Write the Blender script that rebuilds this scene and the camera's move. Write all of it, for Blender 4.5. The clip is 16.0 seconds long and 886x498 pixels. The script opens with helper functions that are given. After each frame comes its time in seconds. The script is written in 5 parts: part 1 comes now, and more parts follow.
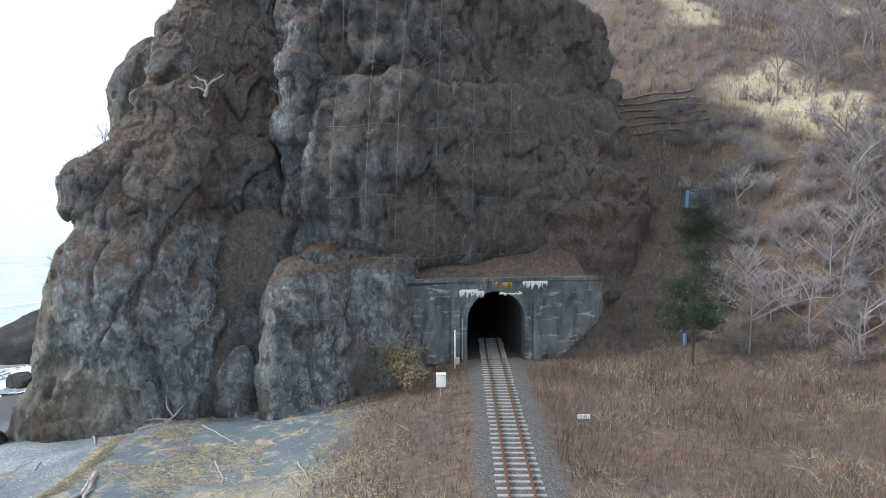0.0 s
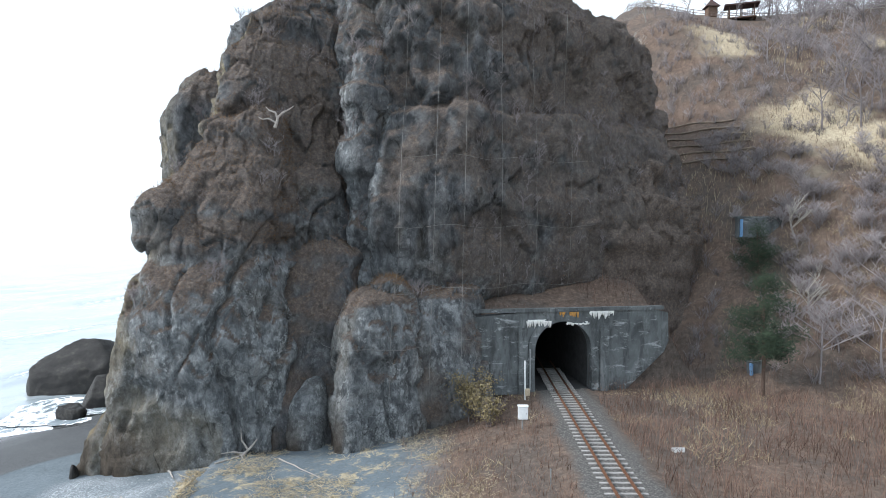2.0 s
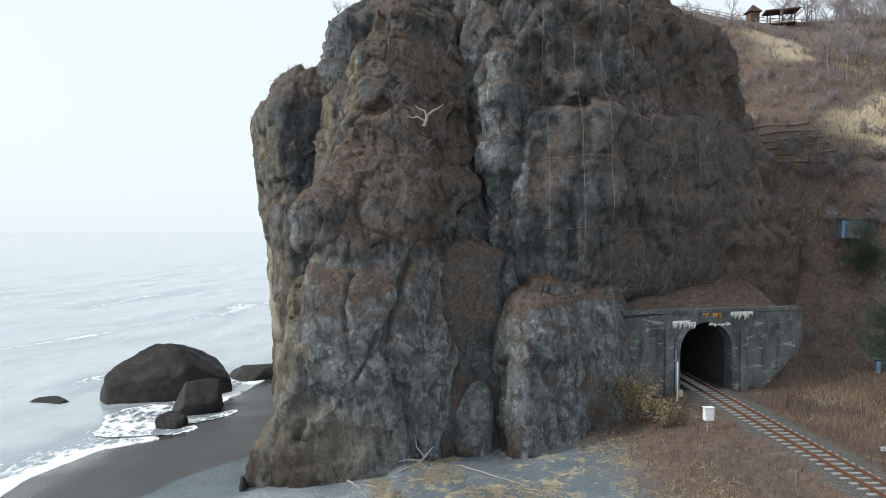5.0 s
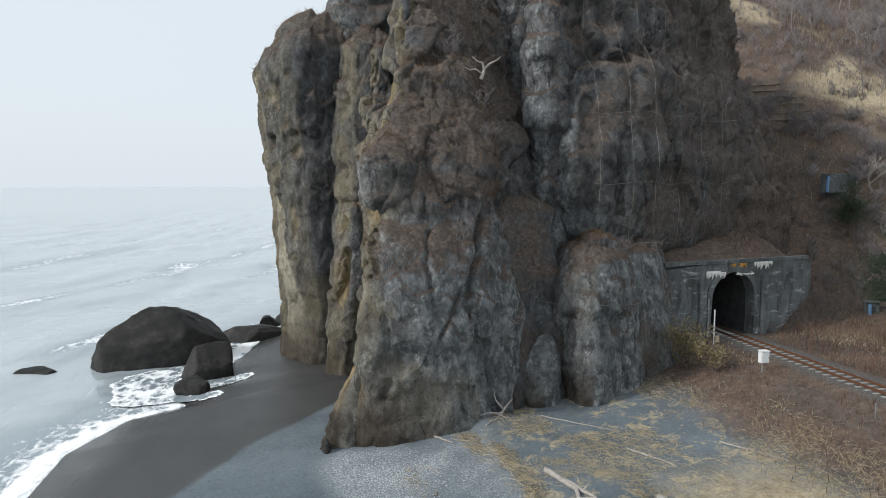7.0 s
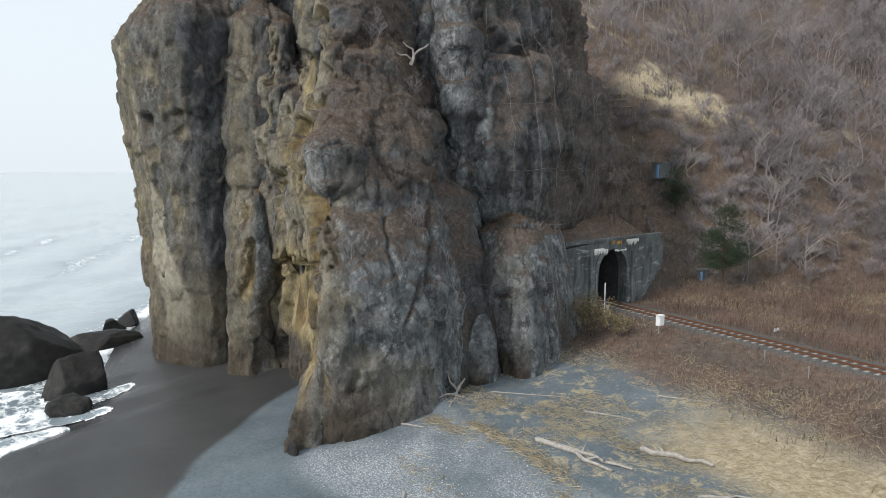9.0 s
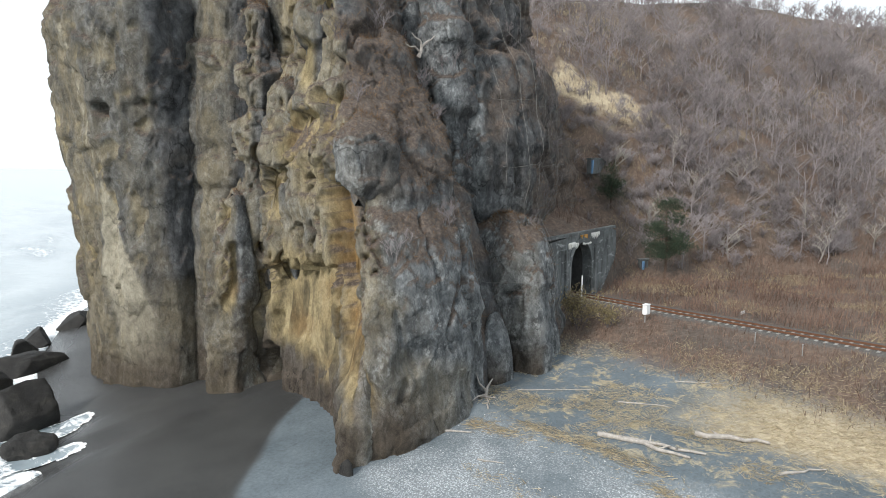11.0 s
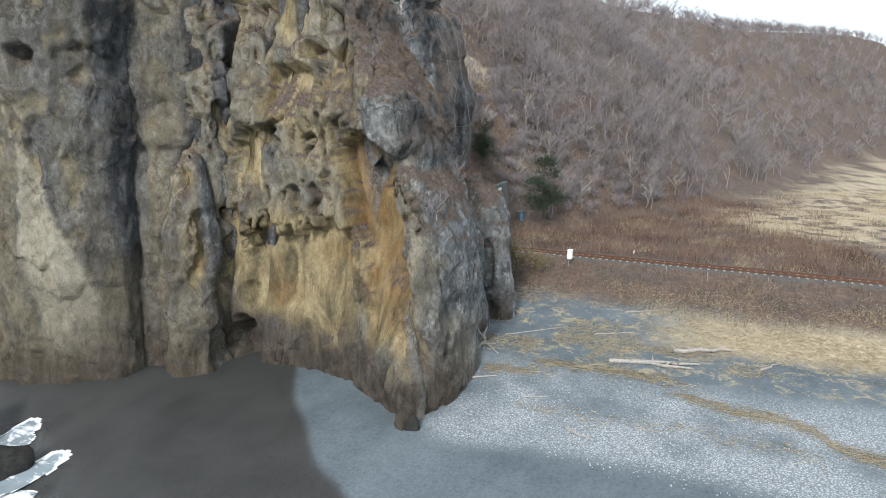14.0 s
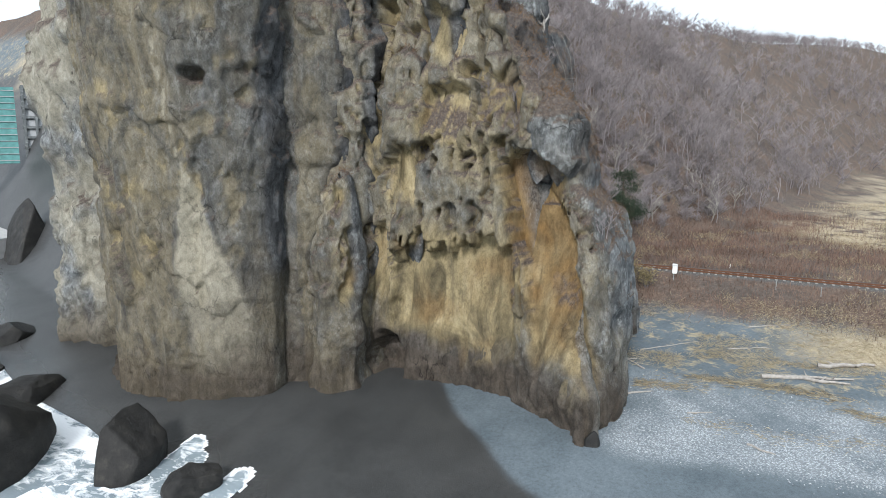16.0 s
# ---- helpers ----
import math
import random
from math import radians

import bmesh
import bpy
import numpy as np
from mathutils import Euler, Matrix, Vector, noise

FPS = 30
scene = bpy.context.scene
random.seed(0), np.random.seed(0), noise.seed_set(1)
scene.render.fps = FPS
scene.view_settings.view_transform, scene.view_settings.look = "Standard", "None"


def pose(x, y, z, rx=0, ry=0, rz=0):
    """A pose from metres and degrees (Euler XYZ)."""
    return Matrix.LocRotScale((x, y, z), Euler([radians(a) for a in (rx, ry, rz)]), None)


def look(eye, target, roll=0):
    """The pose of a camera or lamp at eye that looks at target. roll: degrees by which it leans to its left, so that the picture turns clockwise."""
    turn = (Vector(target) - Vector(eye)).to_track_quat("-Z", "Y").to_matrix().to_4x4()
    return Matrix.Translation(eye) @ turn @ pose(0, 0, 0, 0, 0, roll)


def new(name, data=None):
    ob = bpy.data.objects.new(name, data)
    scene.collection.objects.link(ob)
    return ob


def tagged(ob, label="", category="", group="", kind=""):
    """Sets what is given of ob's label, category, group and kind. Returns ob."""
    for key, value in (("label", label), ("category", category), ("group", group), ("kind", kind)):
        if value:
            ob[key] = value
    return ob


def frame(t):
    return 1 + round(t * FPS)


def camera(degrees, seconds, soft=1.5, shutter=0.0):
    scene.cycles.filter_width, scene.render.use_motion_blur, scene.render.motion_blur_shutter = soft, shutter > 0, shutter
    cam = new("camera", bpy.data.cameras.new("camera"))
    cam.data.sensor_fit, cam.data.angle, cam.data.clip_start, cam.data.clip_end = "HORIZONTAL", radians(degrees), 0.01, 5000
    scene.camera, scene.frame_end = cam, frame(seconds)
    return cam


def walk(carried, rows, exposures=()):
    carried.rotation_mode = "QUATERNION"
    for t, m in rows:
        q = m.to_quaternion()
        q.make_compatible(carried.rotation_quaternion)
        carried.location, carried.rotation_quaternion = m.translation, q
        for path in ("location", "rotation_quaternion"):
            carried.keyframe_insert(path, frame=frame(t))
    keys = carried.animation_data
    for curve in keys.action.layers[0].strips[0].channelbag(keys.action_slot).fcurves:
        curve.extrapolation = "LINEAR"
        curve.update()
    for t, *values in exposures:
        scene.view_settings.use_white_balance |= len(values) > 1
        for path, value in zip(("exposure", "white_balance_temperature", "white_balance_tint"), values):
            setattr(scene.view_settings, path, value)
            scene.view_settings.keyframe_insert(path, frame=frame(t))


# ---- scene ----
cam = camera(69.0, 16.0, soft=0.8)
METRES, EYE, TILT, LEAN, TURN = 80.0, 14.0, -4.1, 0.0, 0.0
ROWS = [
    (0.0, 0.0, 0.0, 0.0, 0.0, 0.0, -0.0),
    (0.5, -0.011, 0.0002, 0.0003, 0.07, 2.13, 0.01),
    (1.0, -0.0254, 0.0002, 0.001, 0.05, 2.27, 0.02),
    (1.5, -0.0437, 0.0006, 0.0021, 0.03, 2.31, 0.03),
    (2.0, -0.0657, 0.001, 0.0032, -0.01, 2.37, 0.06),
    (2.5, -0.0909, 0.0017, 0.0046, -0.04, 2.39, 0.08),
    (3.0, -0.1187, 0.0023, 0.0054, -0.05, 2.41, 0.1),
    (5.5, -0.279, 0.0191, 0.0056, -6.41, 2.3, 0.51),
    (6.0, -0.3134, 0.0233, 0.0062, -9.98, 2.18, 0.75),
    (6.5, -0.349, 0.0301, 0.0069, -11.66, 2.11, 0.87),
    (7.0, -0.3847, 0.038, 0.0076, -11.87, -1.72, 0.91),
    (7.5, -0.4207, 0.0459, 0.008, -11.94, -2.81, 0.92),
    (8.0, -0.4561, 0.0539, 0.0081, -16.63, -3.0, 1.21),
    (10.5, -0.5933, 0.1622, 0.0182, -44.2, -4.2, 2.83),
    (11.0, -0.6184, 0.1867, 0.0199, -44.19, -4.45, 2.83),
    (11.5, -0.6431, 0.2104, 0.0214, -44.15, -7.73, 2.86),
    (12.0, -0.6679, 0.2338, 0.0226, -44.09, -8.01, 2.84),
    (12.5, -0.6923, 0.2565, 0.0237, -45.03, -8.13, 2.86),
    (13.0, -0.7152, 0.2804, 0.0254, -58.35, -8.94, 3.13),
    (13.5, -0.7324, 0.3088, 0.028, -64.89, -9.19, 3.34),
    (14.0, -0.7475, 0.3384, 0.0307, -65.38, -9.17, 3.41),
    (14.5, -0.7623, 0.3677, 0.0343, -65.48, -9.22, 3.45),
    (15.0, -0.7774, 0.3965, 0.038, -65.5, -9.29, 3.47),
    (15.5, -0.7915, 0.4249, 0.0414, -65.46, -9.37, 3.49),
    (16.0, -0.804, 0.4507, 0.0439, -65.38, -8.2, 3.53),
]
EXPOSURES = [(0.0, 0.42, 5950, 10), (1.5, 0.52, 5950, 10), (3.0, 0.36, 6050, 10), (5.5, -0.06, 6350, 10), (8.0, -0.25, 6350, 10), (10.5, 0.27, 6450, 10), (12.5, 0.27, 6350, 10), (14.0, 0.25, 6200, 10), (16.0, 0.25, 6100, 10)]
walk(cam, [(t, pose(0, 0, EYE, TILT, LEAN, TURN) @ pose(METRES * x, METRES * y, METRES * z, 90 + pitch, roll, yaw)) for t, x, y, z, yaw, pitch, roll in ROWS], EXPOSURES)

# ---- light ----
world = bpy.data.worlds.new("overcast_sky")
scene.world = world
world.use_nodes = True
wn = world.node_tree
wn.nodes.clear()
w_out = wn.nodes.new("ShaderNodeOutputWorld")
w_bg = wn.nodes.new("ShaderNodeBackground")
w_sky = wn.nodes.new("ShaderNodeTexSky")
w_sky.sky_type = "NISHITA"
w_sky.sun_disc = False
w_sky.sun_elevation = radians(38)
w_sky.sun_rotation = radians(-95)
w_sky.dust_density = 4.0
w_sky.air_density = 1.2
w_scale = wn.nodes.new("ShaderNodeVectorMath")
w_scale.operation = "SCALE"
w_scale.inputs[3].default_value = 0.07
w_mix = wn.nodes.new("ShaderNodeMix")
w_mix.data_type = "RGBA"
w_mix.inputs[0].default_value = 0.8
w_mix.inputs[7].default_value = (0.90, 0.97, 1.02, 1)
wn.links.new(w_sky.outputs[0], w_scale.inputs[0])
wn.links.new(w_scale.outputs[0], w_mix.inputs[6])
wn.links.new(w_mix.outputs[2], w_bg.inputs[0])
w_bg.inputs[1].default_value = 1.17
wn.links.new(w_bg.outputs[0], w_out.inputs[0])
sun = new("sun", bpy.data.lights.new("sun", "SUN"))
sun.data.energy = 2.9
sun.data.angle = radians(10)
sun.data.color = (1.0, 0.96, 0.91)
sun.matrix_world = look((-85, 42, 62), (-5, 50, 5))


# ---- numeric tools ----
def hash3(ix, iy, iz, seed):
    h = (ix.astype(np.int64) * 374761393 + iy.astype(np.int64) * 668265263 + iz.astype(np.int64) * 2147483647 + seed * 974711) & 0xFFFFFFFF
    h = ((h ^ (h >> 13)) * 1274126177) & 0xFFFFFFFF
    h = ((h ^ (h >> 16)) * 2246822519) & 0xFFFFFFFF
    return ((h ^ (h >> 15)) & 0xFFFFFF) / float(0xFFFFFF)


def vnoise(p, seed=0):
    """Smooth value noise in -1..1 at the rows of p."""
    f = np.floor(p)
    u = p - f
    u = u * u * u * (u * (u * 6 - 15) + 10)
    i = f.astype(np.int64)
    r = 0.0
    for dx in (0, 1):
        wx = u[:, 0] if dx else 1 - u[:, 0]
        for dy in (0, 1):
            wy = u[:, 1] if dy else 1 - u[:, 1]
            for dz in (0, 1):
                wz = u[:, 2] if dz else 1 - u[:, 2]
                r = r + wx * wy * wz * hash3(i[:, 0] + dx, i[:, 1] + dy, i[:, 2] + dz, seed)
    return r * 2 - 1


def fbm(p, octaves=4, seed=0, ridged=False):
    total, a, n = 0.0, 0.5, 0.0
    for k in range(octaves):
        v = vnoise(p * (2.03 ** k) + 17.3 * k, seed + k)
        if ridged:
            v = 1 - 2 * np.abs(v)
        total, n, a = total + a * v, n + a, a * 0.5
    return total / n


def worley(p, seed=0):
    """Distance to the nearest and the second nearest cell point."""
    i = np.floor(p).astype(np.int64)
    d1, d2 = np.full(len(p), 9.0), np.full(len(p), 9.0)
    for dx in (-1, 0, 1):
        for dy in (-1, 0, 1):
            for dz in (-1, 0, 1):
                c = i + np.array((dx, dy, dz))
                q = np.stack([c[:, k] + hash3(c[:, 0], c[:, 1], c[:, 2], seed + 31 * k) for k in range(3)], 1)
                d = np.linalg.norm(q - p, axis=1)
                d2 = np.where(d < d1, d1, np.minimum(d2, d))
                d1 = np.minimum(d1, d)
    return d1, d2


def blocks(p, seed):
    """Angular broken blocks: in each cell a random offset and tilt, with sharp joints. Also the depth of the joint."""
    i = np.floor(p).astype(np.int64)
    d1, d2 = np.full(len(p), 9.0), np.full(len(p), 9.0)
    off = np.zeros(len(p))
    for dx in (-1, 0, 1):
        for dy in (-1, 0, 1):
            for dz in (-1, 0, 1):
                c = i + np.array((dx, dy, dz))
                h = [hash3(c[:, 0], c[:, 1], c[:, 2], seed + 31 * k) for k in range(6)]
                v = p - c - np.stack(h[:3], 1)
                d = np.linalg.norm(v, axis=1)
                o = h[3] - 0.5 + 0.9 * (v[:, 0] * (h[4] - 0.5) + v[:, 1] * (h[5] - 0.5) + v[:, 2] * (h[3] * 7 % 1 - 0.5))
                near = d < d1
                d2 = np.where(near, d1, np.minimum(d2, d))
                off = np.where(near, o, off)
                d1 = np.minimum(d1, d)
    return off, 1 - step(0.0, 0.07, d2 - d1)


def step(a, b, x):
    u = np.clip((x - a) / (b - a), 0, 1)
    return u * u * (3 - 2 * u)


def mesh_of(name, verts, faces, smooth=True, mats=(), attrs=None):
    me = bpy.data.meshes.new(name)
    verts = np.asarray(verts, dtype=np.float32)
    faces = np.asarray(faces, dtype=np.int32)
    k = faces.shape[1]
    me.vertices.add(len(verts))
    me.vertices.foreach_set("co", verts.ravel())
    me.loops.add(faces.size)
    me.loops.foreach_set("vertex_index", faces.ravel())
    me.polygons.add(len(faces))
    me.polygons.foreach_set("loop_start", np.arange(0, faces.size, k, dtype=np.int32))
    if smooth:
        me.polygons.foreach_set("use_smooth", np.ones(len(faces), dtype=bool))
    for key, values in (attrs or {}).items():
        me.attributes.new(key, "FLOAT", "POINT").data.foreach_set("value", np.asarray(values, dtype=np.float32))
    for m in mats:
        me.materials.append(m)
    me.update(calc_edges=True)
    me.validate()
    return me


def thing(name, label, category, group="", kind="", at=(0, 0, 0)):
    ob = new(name)
    ob.location = at
    return tagged(ob, label, category, group, kind)


def part(name, me, material, parent, label=""):
    """One mesh object under a thing or a part; takes a bmesh or a mesh."""
    if isinstance(me, bmesh.types.BMesh):
        bm, me = me, bpy.data.meshes.new(name)
        bm.to_mesh(me)
        bm.free()
    if material and not me.materials:
        me.materials.append(material)
    ob = new(name, me)
    ob.parent = parent
    return tagged(ob, label)


# ---- materials ----
class Nodes:
    """A small builder for node materials."""

    def __init__(self, name, rough=0.9, bump=0.0):
        self.mat = bpy.data.materials.new(name)
        self.mat.use_nodes = True
        self.t = self.mat.node_tree
        self.bsdf = self.t.nodes["Principled BSDF"]
        self.bsdf.inputs["Roughness"].default_value = rough
        self.bsdf.inputs["Specular IOR Level"].default_value = 0.25
        self.tc = self.t.nodes.new("ShaderNodeTexCoord")

    def put(self, socket, value):
        if hasattr(value, "is_output"):
            self.t.links.new(value, socket)
        else:
            socket.default_value = value

    def coords(self, scale=(1, 1, 1)):
        n = self.t.nodes.new("ShaderNodeMapping")
        n.inputs["Scale"].default_value = scale
        self.t.links.new(self.tc.outputs["Object"], n.inputs["Vector"])
        return n.outputs[0]

    def noise(self, scale, detail=6, rough=0.6, stretch=(1, 1, 1), distort=0.0):
        n = self.t.nodes.new("ShaderNodeTexNoise")
        n.inputs["Scale"].default_value = scale
        n.inputs["Detail"].default_value = detail
        n.inputs["Roughness"].default_value = rough
        n.inputs["Distortion"].default_value = distort
        self.t.links.new(self.coords(stretch), n.inputs["Vector"])
        return n.outputs[0]

    def cells(self, scale, stretch=(1, 1, 1), feature="F1", warp=0.0):
        n = self.t.nodes.new("ShaderNodeTexVoronoi")
        n.feature = feature
        n.inputs["Scale"].default_value = scale
        at = self.coords(stretch)
        if warp:
            w = self.t.nodes.new("ShaderNodeTexNoise")
            w.inputs["Scale"].default_value = 0.6
            w.inputs["Detail"].default_value = 6
            self.t.links.new(at, w.inputs["Vector"])
            m = self.t.nodes.new("ShaderNodeVectorMath")
            m.operation = "MULTIPLY_ADD"
            m.inputs[1].default_value = (warp, warp, warp)
            self.t.links.new(w.outputs[1], m.inputs[0])
            self.t.links.new(at, m.inputs[2])
            at = m.outputs[0]
        self.t.links.new(at, n.inputs["Vector"])
        return n.outputs[0]

    def ramp(self, fac, *stops):
        n = self.t.nodes.new("ShaderNodeValToRGB")
        el = n.color_ramp.elements
        while len(el) < len(stops):
            el.new(0.5)
        for e, (pos, col) in zip(el, stops):
            e.position = pos
            e.color = (*col, 1) if isinstance(col, tuple) else (col, col, col, 1)
        self.put(n.inputs[0], fac)
        return n.outputs[0]

    def mix(self, fac, a, b, blend="MIX"):
        n = self.t.nodes.new("ShaderNodeMix")
        n.data_type, n.blend_type = "RGBA", blend
        self.put(n.inputs[0], fac)
        for k, v in ((6, a), (7, b)):
            self.put(n.inputs[k], (*v, 1) if isinstance(v, tuple) and len(v) == 3 else v)
        return n.outputs[2]

    def math(self, op, a, b=0.0):
        n = self.t.nodes.new("ShaderNodeMath")
        n.operation = op
        self.put(n.inputs[0], a)
        self.put(n.inputs[1], b)
        return n.outputs[0]

    def attr(self, name):
        n = self.t.nodes.new("ShaderNodeAttribute")
        n.attribute_name = name
        return n.outputs["Fac"]

    def rnd(self, island=False):
        if island:
            return self.t.nodes.new("ShaderNodeNewGeometry").outputs["Random Per Island"]
        return self.t.nodes.new("ShaderNodeObjectInfo").outputs["Random"]

    def bump(self, height, strength=0.5, distance=0.1):
        n = self.t.nodes.new("ShaderNodeBump")
        n.inputs["Strength"].default_value = strength
        n.inputs["Distance"].default_value = distance
        self.put(n.inputs["Height"], height)
        self.t.links.new(n.outputs[0], self.bsdf.inputs["Normal"])

    def done(self, colour, rough=None):
        self.put(self.bsdf.inputs["Base Color"], (*colour, 1) if isinstance(colour, tuple) else colour)
        if rough is not None:
            self.put(self.bsdf.inputs["Roughness"], rough)
        return self.mat


def plain(name, colour, rough=0.8, spread=0.15, scale=6.0, bump=0.2, metal=0.0):
    n = Nodes(name, rough)
    g = n.noise(scale, 8, 0.65)
    dark = tuple(c * (1 - 2 * spread) for c in colour)
    light = tuple(min(1.0, c * (1 + 2 * spread)) for c in colour)
    n.bump(g, bump, 0.03)
    n.bsdf.inputs["Metallic"].default_value = metal
    return n.done(n.ramp(g, (0.25, dark), (0.75, light)))


def rock_material():
    n = Nodes("weathered_rock", 0.88)
    big = n.noise(0.22, 8, 0.68, (1, 1, 0.6), 0.7)
    mid = n.noise(1.0, 9, 0.7, (1, 1, 0.75), 0.6)
    fine = n.noise(8.0, 8, 0.75)
    streak = n.noise(0.75, 8, 0.7, (1, 1, 0.14), 0.4)
    blotch = n.noise(0.45, 9, 0.72, (1, 1, 0.8), 1.0)
    pale = n.attr("pale")
    dark = n.ramp(mid, (0.30, (0.028, 0.030, 0.033)), (0.50, (0.080, 0.083, 0.087)), (0.72, (0.17, 0.175, 0.178)))
    light = n.ramp(mid, (0.30, (0.048, 0.053, 0.057)), (0.46, (0.112, 0.121, 0.126)), (0.60, (0.225, 0.238, 0.243)), (0.76, (0.37, 0.385, 0.385)))
    grey = n.mix(n.ramp(pale, (0.2, 0.0), (0.95, 1.0)), dark, light)
    brown = n.ramp(mid, (0.3, (0.045, 0.037, 0.027)), (0.6, (0.13, 0.107, 0.078)), (0.8, (0.20, 0.17, 0.13)))
    base = n.mix(n.ramp(big, (0.50, 0.0), (0.66, 0.5)), grey, brown)
    base = n.mix(n.ramp(streak, (0.54, 0.0), (0.70, 0.65)), base, (0.038, 0.039, 0.040))
    # lichen: patches broken into small spots
    patch = n.ramp(blotch, (0.41, 0.0), (0.56, 1.0))
    spots = n.ramp(n.noise(2.4, 10, 0.8, (1, 1, 0.7)), (0.49, 0.0), (0.58, 1.0))
    lich = n.math("MULTIPLY", n.math("MULTIPLY", patch, spots), n.math("MULTIPLY", n.math("ADD", pale, 0.15), 0.68))
    base = n.mix(lich, base, (0.40, 0.42, 0.418))
    # softer buff and ochre stone on the seaward side
    tone = n.noise(0.35, 9, 0.62, (1, 1, 0.6), 1.2)
    ochre = n.ramp(tone, (0.30, (0.065, 0.054, 0.034)), (0.42, (0.185, 0.152, 0.088)), (0.54, (0.36, 0.293, 0.164)), (0.72, (0.56, 0.475, 0.30)))
    ochre = n.mix(n.ramp(n.noise(0.9, 8, 0.7, (1, 1, 0.16), 0.6), (0.55, 0.0), (0.70, 0.6)), ochre, (0.10, 0.088, 0.066))
    ochre = n.mix(n.ramp(fine, (0.55, 0.0), (0.75, 0.3)), ochre, (0.36, 0.33, 0.25))
    base = n.mix(n.attr("ochre"), base, ochre)
    rust = n.ramp(n.noise(0.8, 9, 0.65, (1, 1, 0.4), 0.8), (0.3, (0.13, 0.076, 0.03)), (0.55, (0.29, 0.178, 0.07)), (0.75, (0.42, 0.30, 0.15)))
    base = n.mix(n.attr("rust"), base, rust)
    base = n.mix(n.math("MULTIPLY", n.attr("scar_glare"), 0.85), base, n.ramp(mid, (0.3, (0.30, 0.275, 0.205)), (0.7, (0.48, 0.44, 0.345))))
    wet = n.ramp(mid, (0.3, (0.035, 0.028, 0.021)), (0.7, (0.105, 0.082, 0.06)))
    base = n.mix(n.attr("wet"), base, wet)
    turf = n.ramp(n.noise(4.0, 9, 0.85), (0.32, (0.042, 0.034, 0.030)), (0.5, (0.125, 0.101, 0.086)), (0.68, (0.26, 0.215, 0.175)))
    base = n.mix(n.attr("veg"), base, turf)
    grit = n.ramp(n.noise(14.0, 6, 0.8, (1, 1, 0.8)), (0.36, 0.78), (0.5, 1.0), (0.66, 1.18))
    base = n.mix(1.0, base, grit, "MULTIPLY")
    chips = n.ramp(n.noise(2.6, 9, 0.78, (1, 1, 0.7), 0.8), (0.38, 0.72), (0.5, 1.0), (0.64, 1.18))
    base = n.mix(1.0, base, chips, "MULTIPLY")
    # hairline cracks, wandering, strongest on the bare grey stone
    crack = n.ramp(n.cells(0.26, (1, 1, 0.6), "DISTANCE_TO_EDGE", 3.0), (0.0, 0.3), (0.014, 1.0))
    crack = n.mix(n.ramp(n.noise(0.3, 5, 0.6), (0.46, 0.0), (0.56, 1.0)), (1, 1, 1), crack)
    crack = n.mix(n.math("SUBTRACT", 1.0, n.math("MAXIMUM", n.attr("veg"), n.math("MULTIPLY", n.attr("ochre"), 0.85))), (1, 1, 1), crack)
    base = n.mix(1.0, base, crack, "MULTIPLY")
    h = n.math("ADD", n.math("MULTIPLY", mid, 1.0), n.math("MULTIPLY", fine, 0.5))
    h = n.math("ADD", h, n.math("MULTIPLY", n.noise(2.6, 9, 0.75, (1, 1, 0.6), 0.6), 0.7))
    h = n.math("ADD", h, n.math("MULTIPLY", crack, 0.25))
    n.bump(h, 0.85, 0.35)
    return n.done(base)


ROCK = rock_material()


